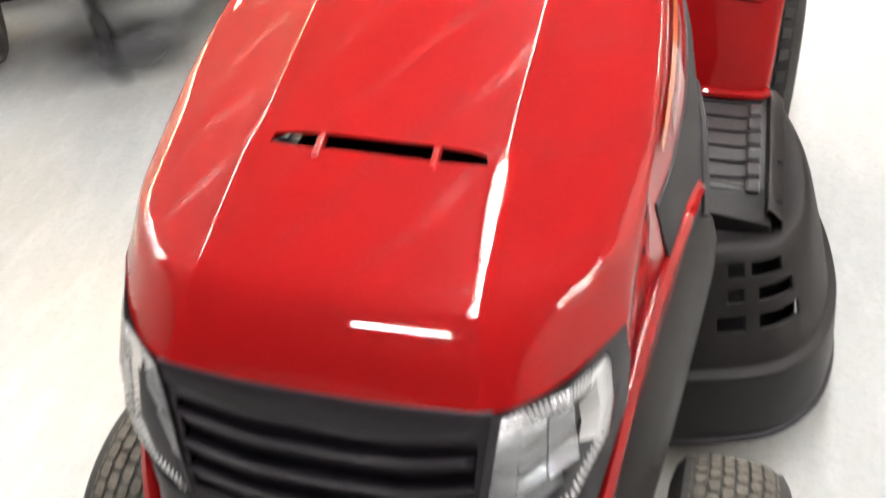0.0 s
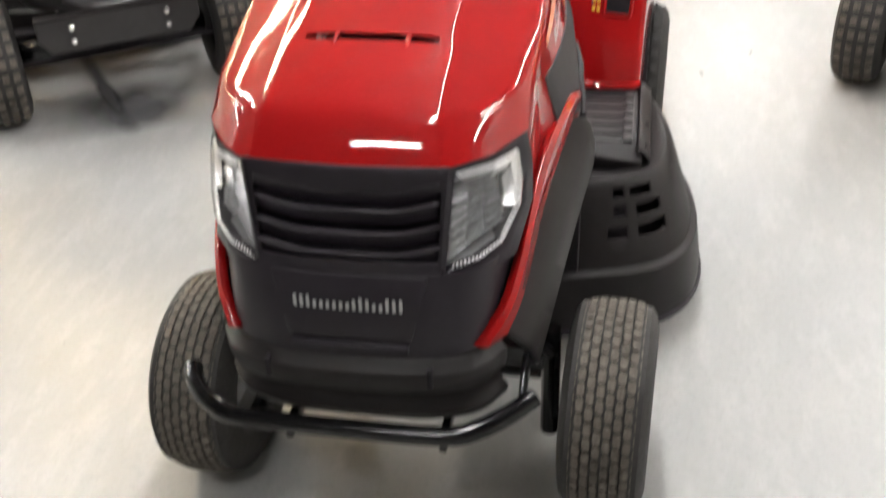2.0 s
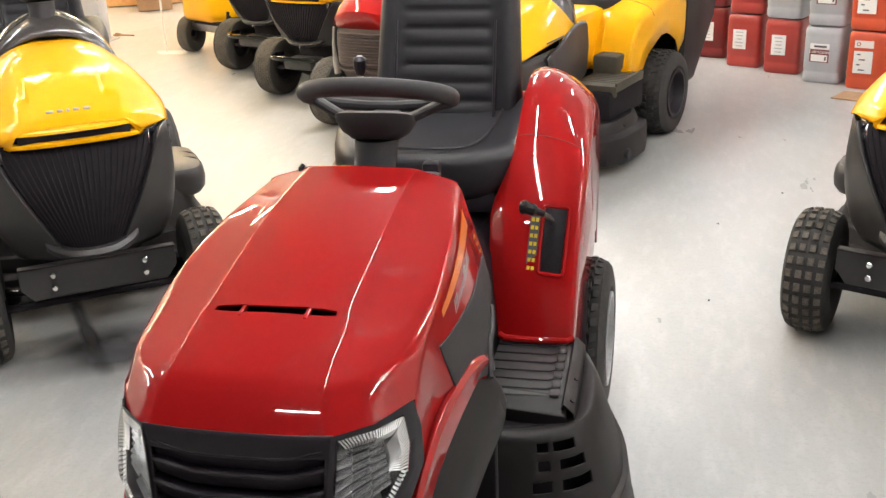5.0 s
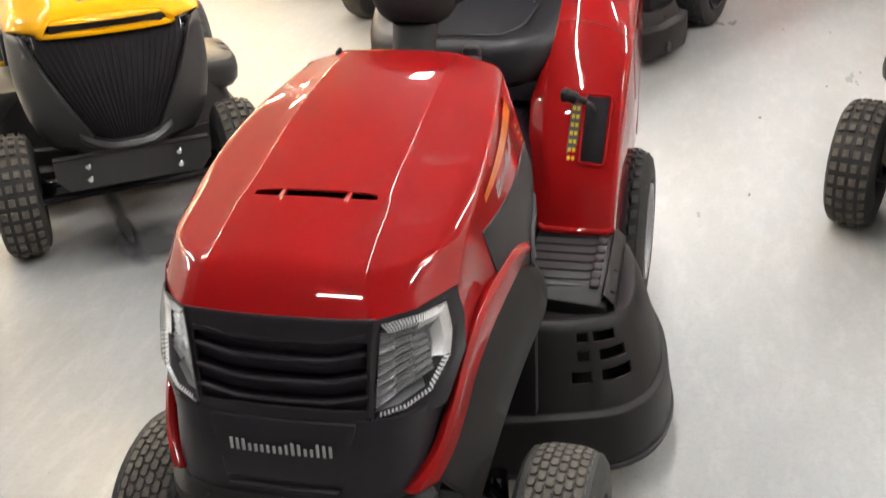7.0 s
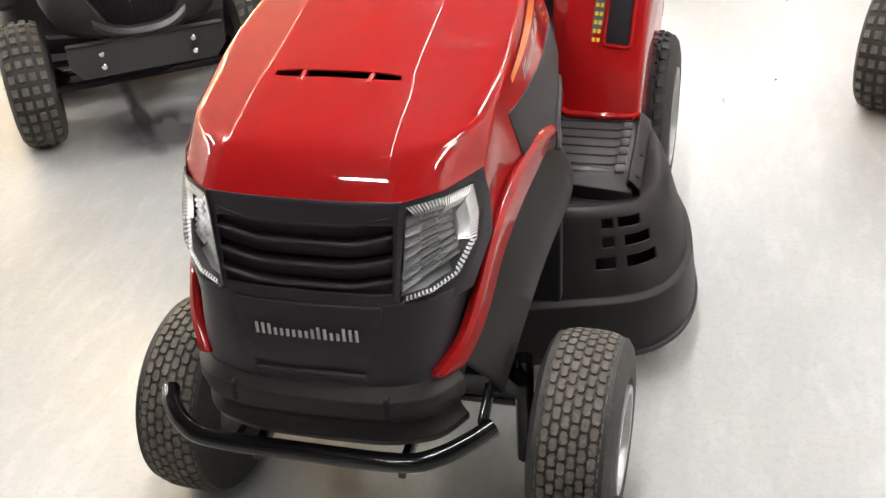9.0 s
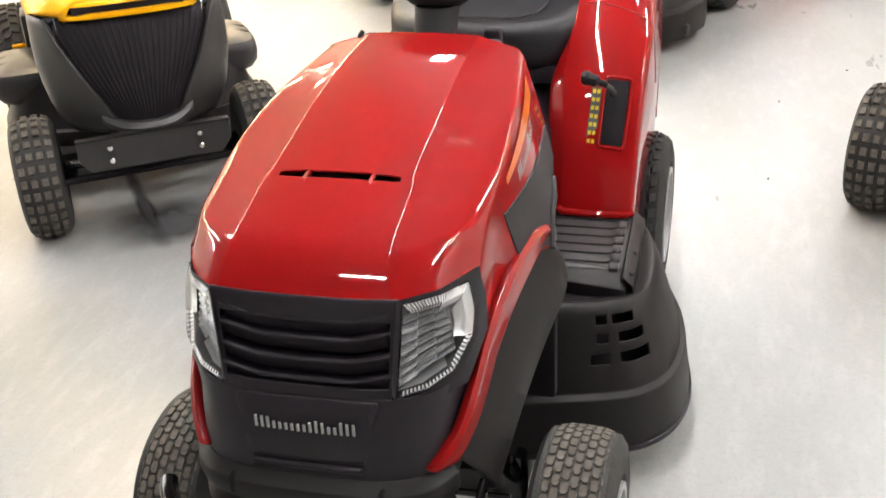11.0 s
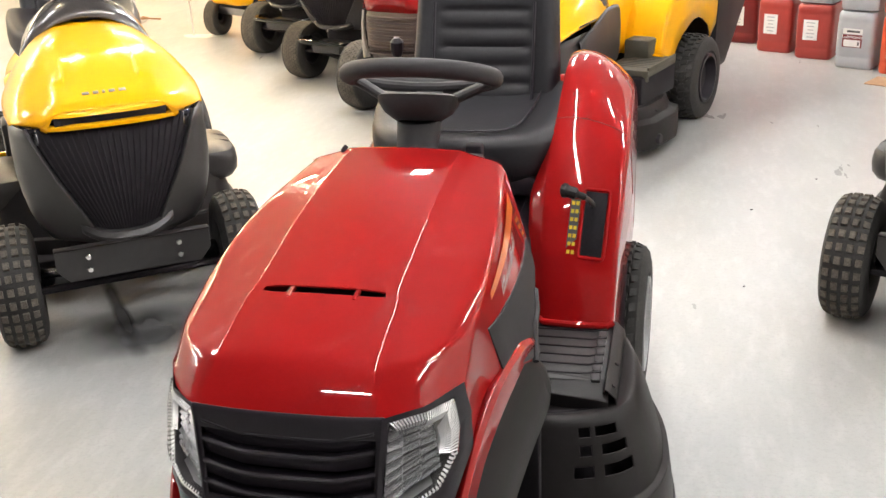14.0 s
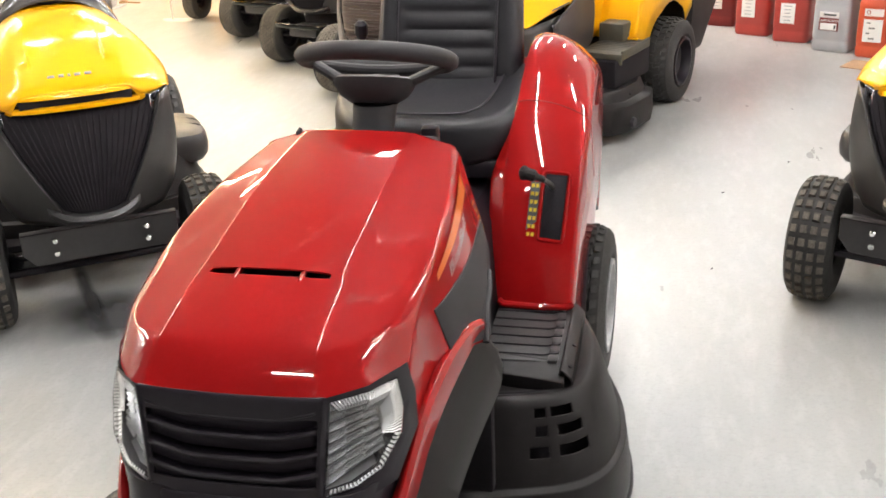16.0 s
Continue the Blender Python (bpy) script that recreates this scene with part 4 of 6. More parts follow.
def side_trim(parent, s):
    """The red wing that sweeps down to the bumper and the black wheel arch behind it."""
    inner = smooth_path([(0.171, -0.010, 0.487), (0.203, 0.035, 0.525), (0.220, 0.085, 0.58), (0.2285, 0.145, 0.63), (0.2365, 0.215, 0.662), (0.250, 0.295, 0.686), (0.266, 0.385, 0.688), (0.275, 0.465, 0.664)], 6)
    outer = smooth_path([(0.212, 0.034, 0.478), (0.226, 0.082, 0.502), (0.234, 0.13, 0.53), (0.243, 0.19, 0.578), (0.256, 0.27, 0.613), (0.270, 0.36, 0.636), (0.277, 0.43, 0.640), (0.280, 0.475, 0.628)], 6)
    arch = smooth_path([(0.243, 0.110, 0.360), (0.254, 0.150, 0.405), (0.265, 0.20, 0.445), (0.276, 0.265, 0.477), (0.286, 0.34, 0.498), (0.295, 0.42, 0.508), (0.300, 0.465, 0.520), (0.299, 0.495, 0.545)], 6)
    rows = []
    for f, out in ((0.0, -0.006), (0.06, 0.006), (0.22, 0.012), (0.30, 0.0115), (0.6, 0.007), (0.95, 0.002), (1.0, -0.004)):
        rows.append([(a.x + (b.x - a.x) * f + 0.001 + out * 0.75, a.y + (b.y - a.y) * f - 0.004 - out * 0.7, a.z + (b.z - a.z) * f) for a, b in zip(inner, outer)])
    part("side_wing", grid(bmesh.new(), [flip(r, s) for r in rows]), RED, parent, "red painted wing sweeping down to the bumper", sharp=28, thick=-0.004)
    rows = []
    for f, out in ((0.0, -0.004), (0.04, 0.0), (0.5, 0.012), (0.93, 0.012), (1.0, 0.006), (1.02, -0.02)):
        rows.append([(a.x + (b.x - a.x) * f + out, a.y + (b.y - a.y) * f, a.z + (b.z - a.z) * f) for a, b in zip(outer, arch)])
    part("wheel_arch", grid(bmesh.new(), [flip(r, s) for r in rows]), DECK, parent, "black plastic wheel arch", sharp=40, thick=-0.005)


def bars_on_side(parent, s):
    """Side decals: an orange flash and a row of slanted pale bars."""
    up = line((0.31, 0.812), (0.64, 0.866))
    dn = line((0.31, 0.800), (0.64, 0.832))
    part("flash_decal", side_patch((dn, up), 0.0035, s, 3), ORANGE, parent, "orange flash decal")
    y = 0.375
    for w, h in LETTERS:
        wy = w * 1.5
        z0 = 0.776 + (y - 0.375) * 0.12
        part("decal_bar", side_patch((line((y, z0), (y + wy * 0.8, z0 + 0.003), 2), line((y + 0.008, z0 + 0.0165 * h), (y + 0.008 + wy * 0.8, z0 + 0.003 + 0.0165 * h), 2)), 0.0035, s, 2), WHITE, parent, "pale grey bar")
        y += wy + 0.0042


def red_tractor():
    t = thing("lawn_tractor", "glossy red ride-on lawn tractor with black nose and black seat", "lawn tractor")
    hood = red_hood(t)
    nose(t)
    for s in (-1, 1):
        headlight(t, s)
        side_trim(t, s)
        bars_on_side(hood, s)
        # dark quarter panel let into the bonnet's side
        a, b, c, d = (0.272, 0.768), (0.70, 0.752), (0.70, 0.54), (0.300, 0.680)
        part("side_panel", side_patch((line(d, c, 10), line(a, b, 10)), 0.005, s), MATT, t, "dark grey side panel insert", thick=-0.004, bevel=0.0015)
        rib = [(s * (side_x(y, z) + 0.007), y, z) for y, z in ((0.44, 0.625), (0.475, 0.650), (0.50, 0.664), (0.56, 0.666), (0.64, 0.668))]
        part("panel_rib", tube(bmesh.new(), rib, 0.006, 8), MATT, t)
        red_fender(t, s, 0.0 if s > 0 else 0.075)
        red_footrest(t, s)
        wheel(t, s * (0.363 if s > 0 else 0.332), 0.235, 0.180, 0.146, 0.085, "turf", GREYRIM, -3 if s > 0 else -3, "front wheel with turf tyre")
        wheel(t, s * 0.368, 1.445, 0.216, 0.172, 0.118, "bar", GREYRIM, -2, "rear wheel with chevron tread tyre")
        bm = bmesh.new()
        rows = []
        for k in range(13):
            a = radians(-20 + 150 * k / 12)
            rows.append([(s * x, 1.455 - 0.262 * math.cos(a), 0.222 + 0.262 * math.sin(a)) for x in (0.30, 0.37, 0.402)])
        part("mudguard_liner", grid(bmesh.new(), rows), PIT, t, thick=0.004)
    part("wheel_well", box(bmesh.new(), (0.11, 0.03, 0.20), (0.235, 0.49, 0.38), bev=0.006), PIT, t)
    # drive lever in its slot on the near mudguard, with a scale beside it
    m = pose(0.331, 1.133, 0.615, 66.5)
    sl = part("lever_slot", box(bmesh.new(), (0.050, 0.150, 0.004), (0, 0, 0), bev=0.0018), PIT, t, "black lever slot")
    sl.matrix_basis = m @ pose(0, 0, 0.008, 0, 0, -4)
    corner = [(0.021, 0.071, 0), (-0.021, 0.071, 90), (-0.021, -0.071, 180), (0.021, -0.071, 270)]
    rim = [(x + 0.009 * math.cos(radians(a + d)), y + 0.009 * math.sin(radians(a + d)), 0.001) for x, y, a in corner for d in (0, 30, 60, 90)]
    part("slot_frame", tube(bmesh.new(), rim, 0.0042, 8, close=True), RED, sl)
    part("scale_strip", box(bmesh.new(), (0.022, 0.132, 0.001), (-0.047, -0.012, 0.0005)), PRINT, sl, "black scale strip")
    for k in range(7):
        for x in (-0.052, -0.042):
            part("scale_mark", box(bmesh.new(), (0.007, 0.009, 0.001), (x, -0.069 + k * 0.019, 0.0015)), YELLOWPRINT, sl)
    bm = bmesh.new()
    tube(bm, smooth_path([(0.330, 1.155, 0.650), (0.322, 1.115, 0.680), (0.310, 1.092, 0.697)], 4), 0.006, 8)
    lv = part("drive_lever", bm, STEEL, t, "steel lever with black knob")
    bm = bmesh.new()
    tube(bm, smooth_path([(0.313, 1.094, 0.696), (0.292, 1.087, 0.706), (0.271, 1.09, 0.711), (0.262, 1.094, 0.711)], 4), [0.008] * 4 + [0.014] * 4 + [0.017] * 3 + [0.015, 0.008], 10)
    part("knob", bm, DECK, lv)
    # floor tunnel and dash under the steering column
    rows = []
    for y, w, z in ((0.71, 0.19, 0.85), (0.76, 0.18, 0.85), (0.86, 0.15, 0.78), (1.0, 0.16, 0.62), (1.2, 0.19, 0.62), (1.85, 0.21, 0.68)):
        rows.append([(-w - 0.05, y, 0.36), (-w, y, z - 0.05), (-w * 0.8, y, z), (0, y, z + 0.015), (w * 0.8, y, z), (w, y, z - 0.05), (w + 0.05, y, 0.36)])
    part("tunnel", grid(bmesh.new(), rows), BLACK, t, "black plastic centre tunnel", thick=-0.004)
    part("dash", box(bmesh.new(), (0.30, 0.05, 0.06), (0, 0.745, 0.868), bev=0.012), DECK, t)
    part("key_switch", box(bmesh.new(), (0.035, 0.03, 0.05), (0.112, 0.84, 0.868), bev=0.006), BLACK, t, "small black key switch")
    steering(t, 0.875, 1.020)
    seat(t, 1.42, 0.685, 1.545, 0.475, 1.115)
    bm = bmesh.new()
    tube(bm, [(-0.28, 1.70, 0.72), (-0.262, 1.65, 0.82), (-0.256, 1.635, 0.90)], 0.009, 8)
    gl = part("lift_lever", bm, STEEL, t, "deck lift lever with black grip")
    bm = bmesh.new()
    tube(bm, [(-0.257, 1.64, 0.895), (-0.255, 1.633, 0.915), (-0.254, 1.63, 0.938), (-0.254, 1.629, 0.948)], [0.012, 0.019, 0.019, 0.008], 10)
    part("grip", bm, BLACK, gl)
    # rear bodywork behind the seat
    part("rear_panel", box(bmesh.new(), (0.74, 0.10, 0.36), (0, 1.93, 0.60), bev=0.04), RED, t, "red rear panel")
    # chassis, engine bay and front axle
    part("chassis", box(bmesh.new(), (0.32, 1.70, 0.10), (0, 1.05, 0.30), bev=0.01), PIT, t, "black steel chassis")
    part("engine_block", box(bmesh.new(), (0.38, 0.46, 0.30), (0, 0.42, 0.52), bev=0.03), PIT, t)
    bm = bmesh.new()
    box(bm, (0.52, 0.05, 0.05), (0, 0.245, 0.275), bev=0.008)
    ax = part("front_axle", bm, GLOSS, t)
    for s in (-1, 1):
        bm = bmesh.new()
        tube(bm, [(s * 0.262, 0.235, 0.11), (s * 0.262, 0.23, 0.34)], 0.016, 10)
        tube(bm, [(s * 0.262, 0.215, 0.30), (s * 0.245, 0.195, 0.335)], 0.012, 8)
        part("kingpin", bm, GLOSS, ax)
    bm = bmesh.new()
    tube(bm, [(-0.24, 0.31, 0.17), (0.24, 0.31, 0.17)], 0.009, 8)
    part("tie_rod", bm, GLOSS, ax)
    # tubular front bar on two brackets
    bm = bmesh.new()
    tube(bm, smooth_path([(-0.278, 0.022, 0.372), (-0.262, -0.008, 0.366), (-0.225, -0.043, 0.359), (-0.17, -0.062, 0.356), (0.0, -0.067, 0.357), (0.13, -0.066, 0.358), (0.18, -0.050, 0.362), (0.222, -0.018, 0.369), (0.254, 0.014, 0.376)], 5), 0.0148, 14)
    bar = part("front_bar", bm, GLOSS, t, "gloss black tubular front bar")
    part("end_bracket", box(bmesh.new(), (0.010, 0.07, 0.045), (0.236, 0.045, 0.382), pose(0, 0, 0, 20, 0, 0), bev=0.003), GLOSS, bar)
    for x in (-0.10, 0.13):
        part("bracket", box(bmesh.new(), (0.012, 0.12, 0.028), (x, -0.008, 0.341), bev=0.003), GLOSS, bar)
    mower_deck(t, 1)
    return t


red_tractor()


# ---- the yellow tractors ----
y_top = table([(0.0, 0.798), (0.05, 0.817), (0.12, 0.844), (0.25, 0.885), (0.4, 0.915), (0.55, 0.929), (0.72, 0.930)])
y_half = table([(0.0, 0.240), (0.1, 0.256), (0.2, 0.266), (0.35, 0.266), (0.55, 0.250), (0.72, 0.225)])
y_edge = table([(0.0, 0.742), (0.12, 0.746), (0.25, 0.765), (0.45, 0.775), (0.72, 0.76)])


def yellow_front(x):
    x = abs(x)
    return 0.004 * (x / 0.17) ** 2 if x < 0.17 else min(0.12, 0.004 + (x - 0.17) * 1.2)


def yellow_hood(parent):
    ys = [0.0, 0.008, 0.018, 0.03, 0.05, 0.075, 0.10, 0.112, 0.122, 0.132, 0.15, 0.18, 0.22, 0.26, 0.3, 0.38, 0.47, 0.56, 0.64, 0.70, 0.72]
    us = [0.0, 0.12, 0.25, 0.345, 0.36, 0.372, 0.384, 0.40, 0.45, 0.50, 0.545, 0.62, 0.72, 0.80, 0.87, 0.93, 0.97, 1.0]
    rows = []
    for yy in ys:
        v = yy / 0.72
        row = []
        for u in us:
            x = 0.24 * u
            for _ in range(2):
                y = yellow_front(x) + (0.72 - yellow_front(x)) * v
                x = y_half(y) * u
            top, low = y_top(y), y_edge(y)
            fall = u ** 3.2
            z = top - (top - low) * fall
            # two soft ridges that run back from the beak
            ridge = 0.010 * max(0.0, 1 - abs(u - 0.52) / 0.10) * min(1.0, y / 0.05) * max(0.0, 1 - max(0.0, y - 0.25) / 0.3)
            # and a short rib each side: a crisp step on its inner flank, blunt in front, running out towards the back
            rib = min(1.0, max(0.0, (x - 0.093) / 0.006)) * max(0.0, 1 - max(0.0, x - 0.100) / 0.045)
            ridge = ridge * 0.6 + 0.008 * rib * min(1.0, max(0.0, (y - 0.118) / 0.012)) * max(0.0, 1 - max(0.0, y - 0.14) / 0.17)
            d = y - yellow_front(x)
            beak = max(0.0, min(1.0, (0.74 - u) / 0.18))
            edge = 0.782 * beak + (low + 0.006) * (1 - beak)
            z = z + ridge
            if d < 0.03:
                z -= max(0.0, z - edge) * (1 - d / 0.03) ** 2
            row.append((x, y, z))
        rows.append(row)
    full = [both(r) for r in rows]
    hood = part("bonnet", grid(bmesh.new(), full), YELLOW, parent, "glossy yellow moulded bonnet", sharp=50, thick=-0.004)
    # beak with a dark slot under the bonnet's front edge
    bm = bmesh.new()
    rows = []
    for z, out, w in ((0.784, 0.000, 0.135), (0.778, -0.014, 0.142), (0.770, -0.016, 0.148), (0.7665, -0.004, 0.150)):
        rows.append([(w * k / 8, out + 0.02 * (abs(k) / 8) ** 3, z) for k in range(-8, 9)])
    grid(bm, rows)
    part("slot_brow", bm, YELLOW, hood, thick=-0.003)
    bm = bmesh.new()
    rows = []
    for z, out, w in ((0.7485, -0.004, 0.158), (0.744, -0.018, 0.164), (0.734, -0.016, 0.166), (0.728, 0.004, 0.166)):
        rows.append([(w * k / 8, out + 0.024 * (abs(k) / 8) ** 3, z) for k in range(-8, 9)])
    grid(bm, rows)
    part("beak_lip", bm, YELLOW, hood, thick=-0.003)
    for s in (-1, 1):
        bm = bmesh.new()
        grid(bm, [[(s * 0.135, 0.001, 0.786), (s * 0.150, 0.004, 0.764), (s * 0.164, 0.010, 0.742), (s * 0.168, 0.012, 0.73)], [(s * 0.170, 0.012, 0.768), (s * 0.185, 0.026, 0.757), (s * 0.198, 0.048, 0.748), (s * 0.205, 0.065, 0.740)]])
        part("beak_cheek", bm, YELLOW, hood, thick=-0.003)
    part("beak_slot", box(bmesh.new(), (0.29, 0.02, 0.026), (0, 0.012, 0.757), bev=0.003), PIT, hood, "dark slot in the beak")
    x = -0.06
    for w, h in ((0.02, 0.9), (0.016, 1), (0.008, 1), (0.018, 1), (0.02, 1)):
        b = box(bmesh.new(), (w, 0.016 * h, 0.002), (0, 0, 0), bev=0.0004)
        o = part("badge_bar", b, BEIGE, hood, "pale badge bar")
        yb = 0.052 + 0.2 * (x + w / 2) ** 2
        zb = y_top(yb) - (y_top(yb) - y_edge(yb)) * ((abs(x + w / 2)) / y_half(yb)) ** 3.2
        o.matrix_basis = pose(x + w / 2, yb, zb + 0.0025, 14)
        x += w + 0.008
    return hood


def grille_y(z):
    return table([(0.38, 0.035), (0.45, 0.012), (0.58, -0.012), (0.70, -0.010), (0.75, 0.0)])(z)


def yellow_nose(parent, tubular):
    half = table([(0.38, 0.070), (0.43, 0.092), (0.6, 0.168), (0.74, 0.216)])
    zs = [0.74, 0.70, 0.64, 0.58, 0.52, 0.46, 0.42, 0.395]
    rows = [[(half(z) * k / 10, grille_y(z) + 0.02 + 0.03 * (abs(k) / 10) ** 2.5, z) for k in range(-10, 11)] for z in zs]
    gr = part("grille", grid(bmesh.new(), rows), PIT, parent, "black grille with upright slats", thick=0.004)
    n = 23
    for k in range(n):
        u = (k + 0.5) / n * 2 - 1
        bm = bmesh.new()
        pts = []
        for z in zs:
            pts.append((half(z) * u, grille_y(z) + 0.012 + 0.03 * abs(u) ** 2.5, z))
        rows = [[(p[0] - 0.0028, p[1] + 0.008, p[2]), (p[0] - 0.0018, p[1], p[2]), (p[0] + 0.0018, p[1], p[2]), (p[0] + 0.0028, p[1] + 0.008, p[2])] for p in pts]
        grid(bm, rows)
        part("slat", bm, PIT, gr)
    for s in (-1, 1):
        # cheek: from the grille's edge round to the flank
        rows = []
        for z in (0.742, 0.70, 0.64, 0.58, 0.52, 0.46, 0.42, 0.39, 0.372):
            h, y0 = half(z), grille_y(z)
            w = table([(0.372, 0.226), (0.42, 0.252), (0.5, 0.268), (0.6, 0.272), (0.742, 0.258)])(z)
            a = (h, y0 + 0.045, z)
            b = (h + 0.008, y0 + 0.030, z)
            c = (h + (w - h) * 0.45, y0 + 0.045 + 0.02 * (w - h) / 0.1, z)
            d = (w, y0 + 0.14, z)
            e = (w + 0.006, y0 + 0.26, z)
            f = (w - 0.004, 0.42, z)
            rows.append([(p.x * s, p.y, p.z) for p in fillet([a, b, c, d, e, f], [0.006, 0.03, 0.05, 0.05], 4)])
        part("cheek_panel", grid(bmesh.new(), rows), GREY, parent, "dark grey moulded flank panel", sharp=40, thick=-0.004)
        bm = bmesh.new()
        rows = [[(s * (0.195 + 0.042 * k / 5), 0.020 + 0.075 * (k / 5) ** 1.2 - 0.004 * math.sin(math.pi * j / 3), 0.738 - 0.042 * j / 3 + 0.008 * k / 5) for k in range(6)] for j in range(4)]
        hl = part("headlight", grid(bm, rows), CLEAR, parent, "small clear headlight", thick=-0.002)
        hl.visible_shadow = False
        rows = [[(p[0] * 0.985, p[1] + 0.014, p[2]) for p in r] for r in rows]
        part("reflector", grid(bmesh.new(), rows), SILVER, hl, thick=0.001)
        if tubular:
            rows = [[(s * (y_half(y) * 1.07 + 0.010 + o), y, z0 + (z1 - z0) * f) for f, o in ((1.0, 0.0), (0.94, 0.008), (0.5, 0.012), (0.06, 0.006), (0.0, -0.004))] for y, z1, z0 in ((0.30, 0.60, 0.43), (0.36, 0.615, 0.42), (0.46, 0.64, 0.41), (0.56, 0.668, 0.40), (0.64, 0.682, 0.40), (0.74, 0.684, 0.40), (0.80, 0.676, 0.42), (0.81, 0.66, 0.45))]
            part("side_panel", grid(bmesh.new(), rows), GREY, parent, "dark grey slanted side panel", thick=-0.004)
        bm = bmesh.new()
        rows = []
        for k in range(9):
            t = k / 8
            y = 0.38 + 0.38 * t
            rows.append([(s * (y_half(y) + 0.006), y + 0.03, 0.615 + 0.14 * min(1.0, t * 1.4)), (s * (y_half(y) + 0.012), y + 0.015, 0.59 + 0.05 * t), (s * (y_half(y) + 0.016), y, 0.56 - 0.10 * t)])
        if not tubular:
            part("side_panel", grid(bm, rows), GREY, parent, "dark grey slanted side panel", thick=0.004, bevel=0.001)
        rows = [[(s * (y_half(y) + o), y, z) for z, o in ((0.775, -0.002), (0.70, 0.0), (0.60, 0.0), (0.48, -0.01))] for y in (0.34, 0.45, 0.56, 0.66, 0.76, 0.84)]
        if not tubular:
            part("side_skirt", grid(bmesh.new(), rows), YELLOW, parent, "yellow lower side of the bonnet", thick=-0.004)
        bm = bmesh.new()
        rows = [[(s * (y_half(y) + 0.0035), y, 0.782 + dz) for dz in (-0.004, 0.004)] for y in (0.30, 0.40, 0.5)]
        if tubular:
            part("decal_bar", grid(bm, rows), PRINT, parent)
    rows = []
    for z, out in ((0.418, 0.028), (0.412, 0.004), (0.398, -0.006), (0.384, 0.0), (0.370, 0.04)):
        rows.append([(0.135 * k / 8, out + grille_y(0.40) - 0.012 + 0.05 * (abs(k) / 8) ** 2.5, z + 0.030 * (abs(k) / 8) ** 3) for k in range(-8, 9)])
    part("chin", grid(bmesh.new(), rows), GREY, parent, "dark grey chin below the grille", thick=-0.004)
    part("chin_mark", box(bmesh.new(), (0.005, 0.004, 0.02), (0, 0.008, 0.382)), WHITE, parent)
    if tubular:
        bm = bmesh.new()
        tube(bm, smooth_path([(-0.20, 0.10, 0.29), (-0.215, 0.03, 0.29), (-0.17, -0.035, 0.29), (-0.06, -0.055, 0.29), (0.06, -0.055, 0.29), (0.17, -0.035, 0.29), (0.215, 0.03, 0.29), (0.20, 0.10, 0.29)], 5), 0.014, 10)
        bar = part("front_bar", bm, GLOSS, parent, "shiny black tubular front bar")
        part("bar_mount", box(bmesh.new(), (0.20, 0.14, 0.06), (0, 0.04, 0.255), bev=0.01), GREY, bar)
    else:
        bm = bmesh.new()
        ring = [(-0.228, 0.362), (0.228, 0.362), (0.228, 0.300), (0.195, 0.262), (-0.195, 0.262), (-0.228, 0.300)]
        f = [bm.verts.new((x, -0.012 + 0.25 * x * x, z)) for x, z in ring]
        b = [bm.verts.new((x, -0.002 + 0.25 * x * x, z)) for x, z in ring]
        bm.faces.new(f)
        bm.faces.new(list(reversed(b)))
        for i in range(6):
            bm.faces.new((f[i], b[i], b[(i + 1) % 6], f[(i + 1) % 6]))
        bp = part("bumper_plate", bm, GREY, parent, "dark flat steel bumper plate with bolts", bevel=0.002)
        for x in (-0.133, 0.133):
            for z in (0.335, 0.295):
                bm = bmesh.new()
                lathe(bm, [(0.0001, -0.008), (0.007, -0.0075), (0.0095, -0.004), (0.0095, 0.004)], 12, pose(x, -0.014 + 0.25 * x * x, z, 0, 0, 90), close=False)
                part("bolt", bm, CHROME, bp, "bright bolt head")
        part("top_fold", box(bmesh.new(), (0.456, 0.03, 0.006), (0, 0.012, 0.362), bev=0.002), DECK, bp)


def lean(parent):
    """Sets the upper nose back and broadens it, chin unmoved."""
    done = set()

    def moved(p):
        k = max(0.0, min(1.25, (p.z - 0.38) / 0.37))
        return Vector((p.x * (1 + 0.11 * k), p.y + 0.095 * k, p.z - 0.030 - 0.006 * k))

    for ob in list(parent.children_recursive):
        if ob.type != "MESH" or ob.name.split(".")[0] in ("bumper_plate", "bolt", "top_fold"):
            continue
        if ob.matrix_basis != Matrix():
            ob.matrix_basis = Matrix.Translation(moved(ob.matrix_basis.translation) - ob.matrix_basis.translation) @ ob.matrix_basis
        elif ob.data.name not in done:
            done.add(ob.data.name)
            for v in ob.data.vertices:
                v.co = moved(v.co)


def sink(parent):
    """Lowers the bonnet and shortens the nose of the smaller model."""
    done = set()

    def low(z):
        return z - 0.026 * max(0.0, min(1.0, (z - 0.30) / 0.08)) - 0.095 * max(0.0, min(1.0, (z - 0.38) / 0.36))

    for ob in list(parent.children_recursive):
        if ob.type != "MESH" or ob.name.split(".")[0] in ("front_bar", "bar_mount", "side_panel"):
            continue
        if ob.matrix_basis != Matrix():
            p = ob.matrix_basis.translation.copy()
            ob.matrix_basis = Matrix.Translation((0, 0, low(p.z) - p.z)) @ ob.matrix_basis
        elif ob.data.name not in done:
            done.add(ob.data.name)
            for v in ob.data.vertices:
                v.co.x *= 1 + 0.09 * max(0.0, min(1.0, (v.co.z - 0.38) / 0.36))
                v.co.z = low(v.co.z)


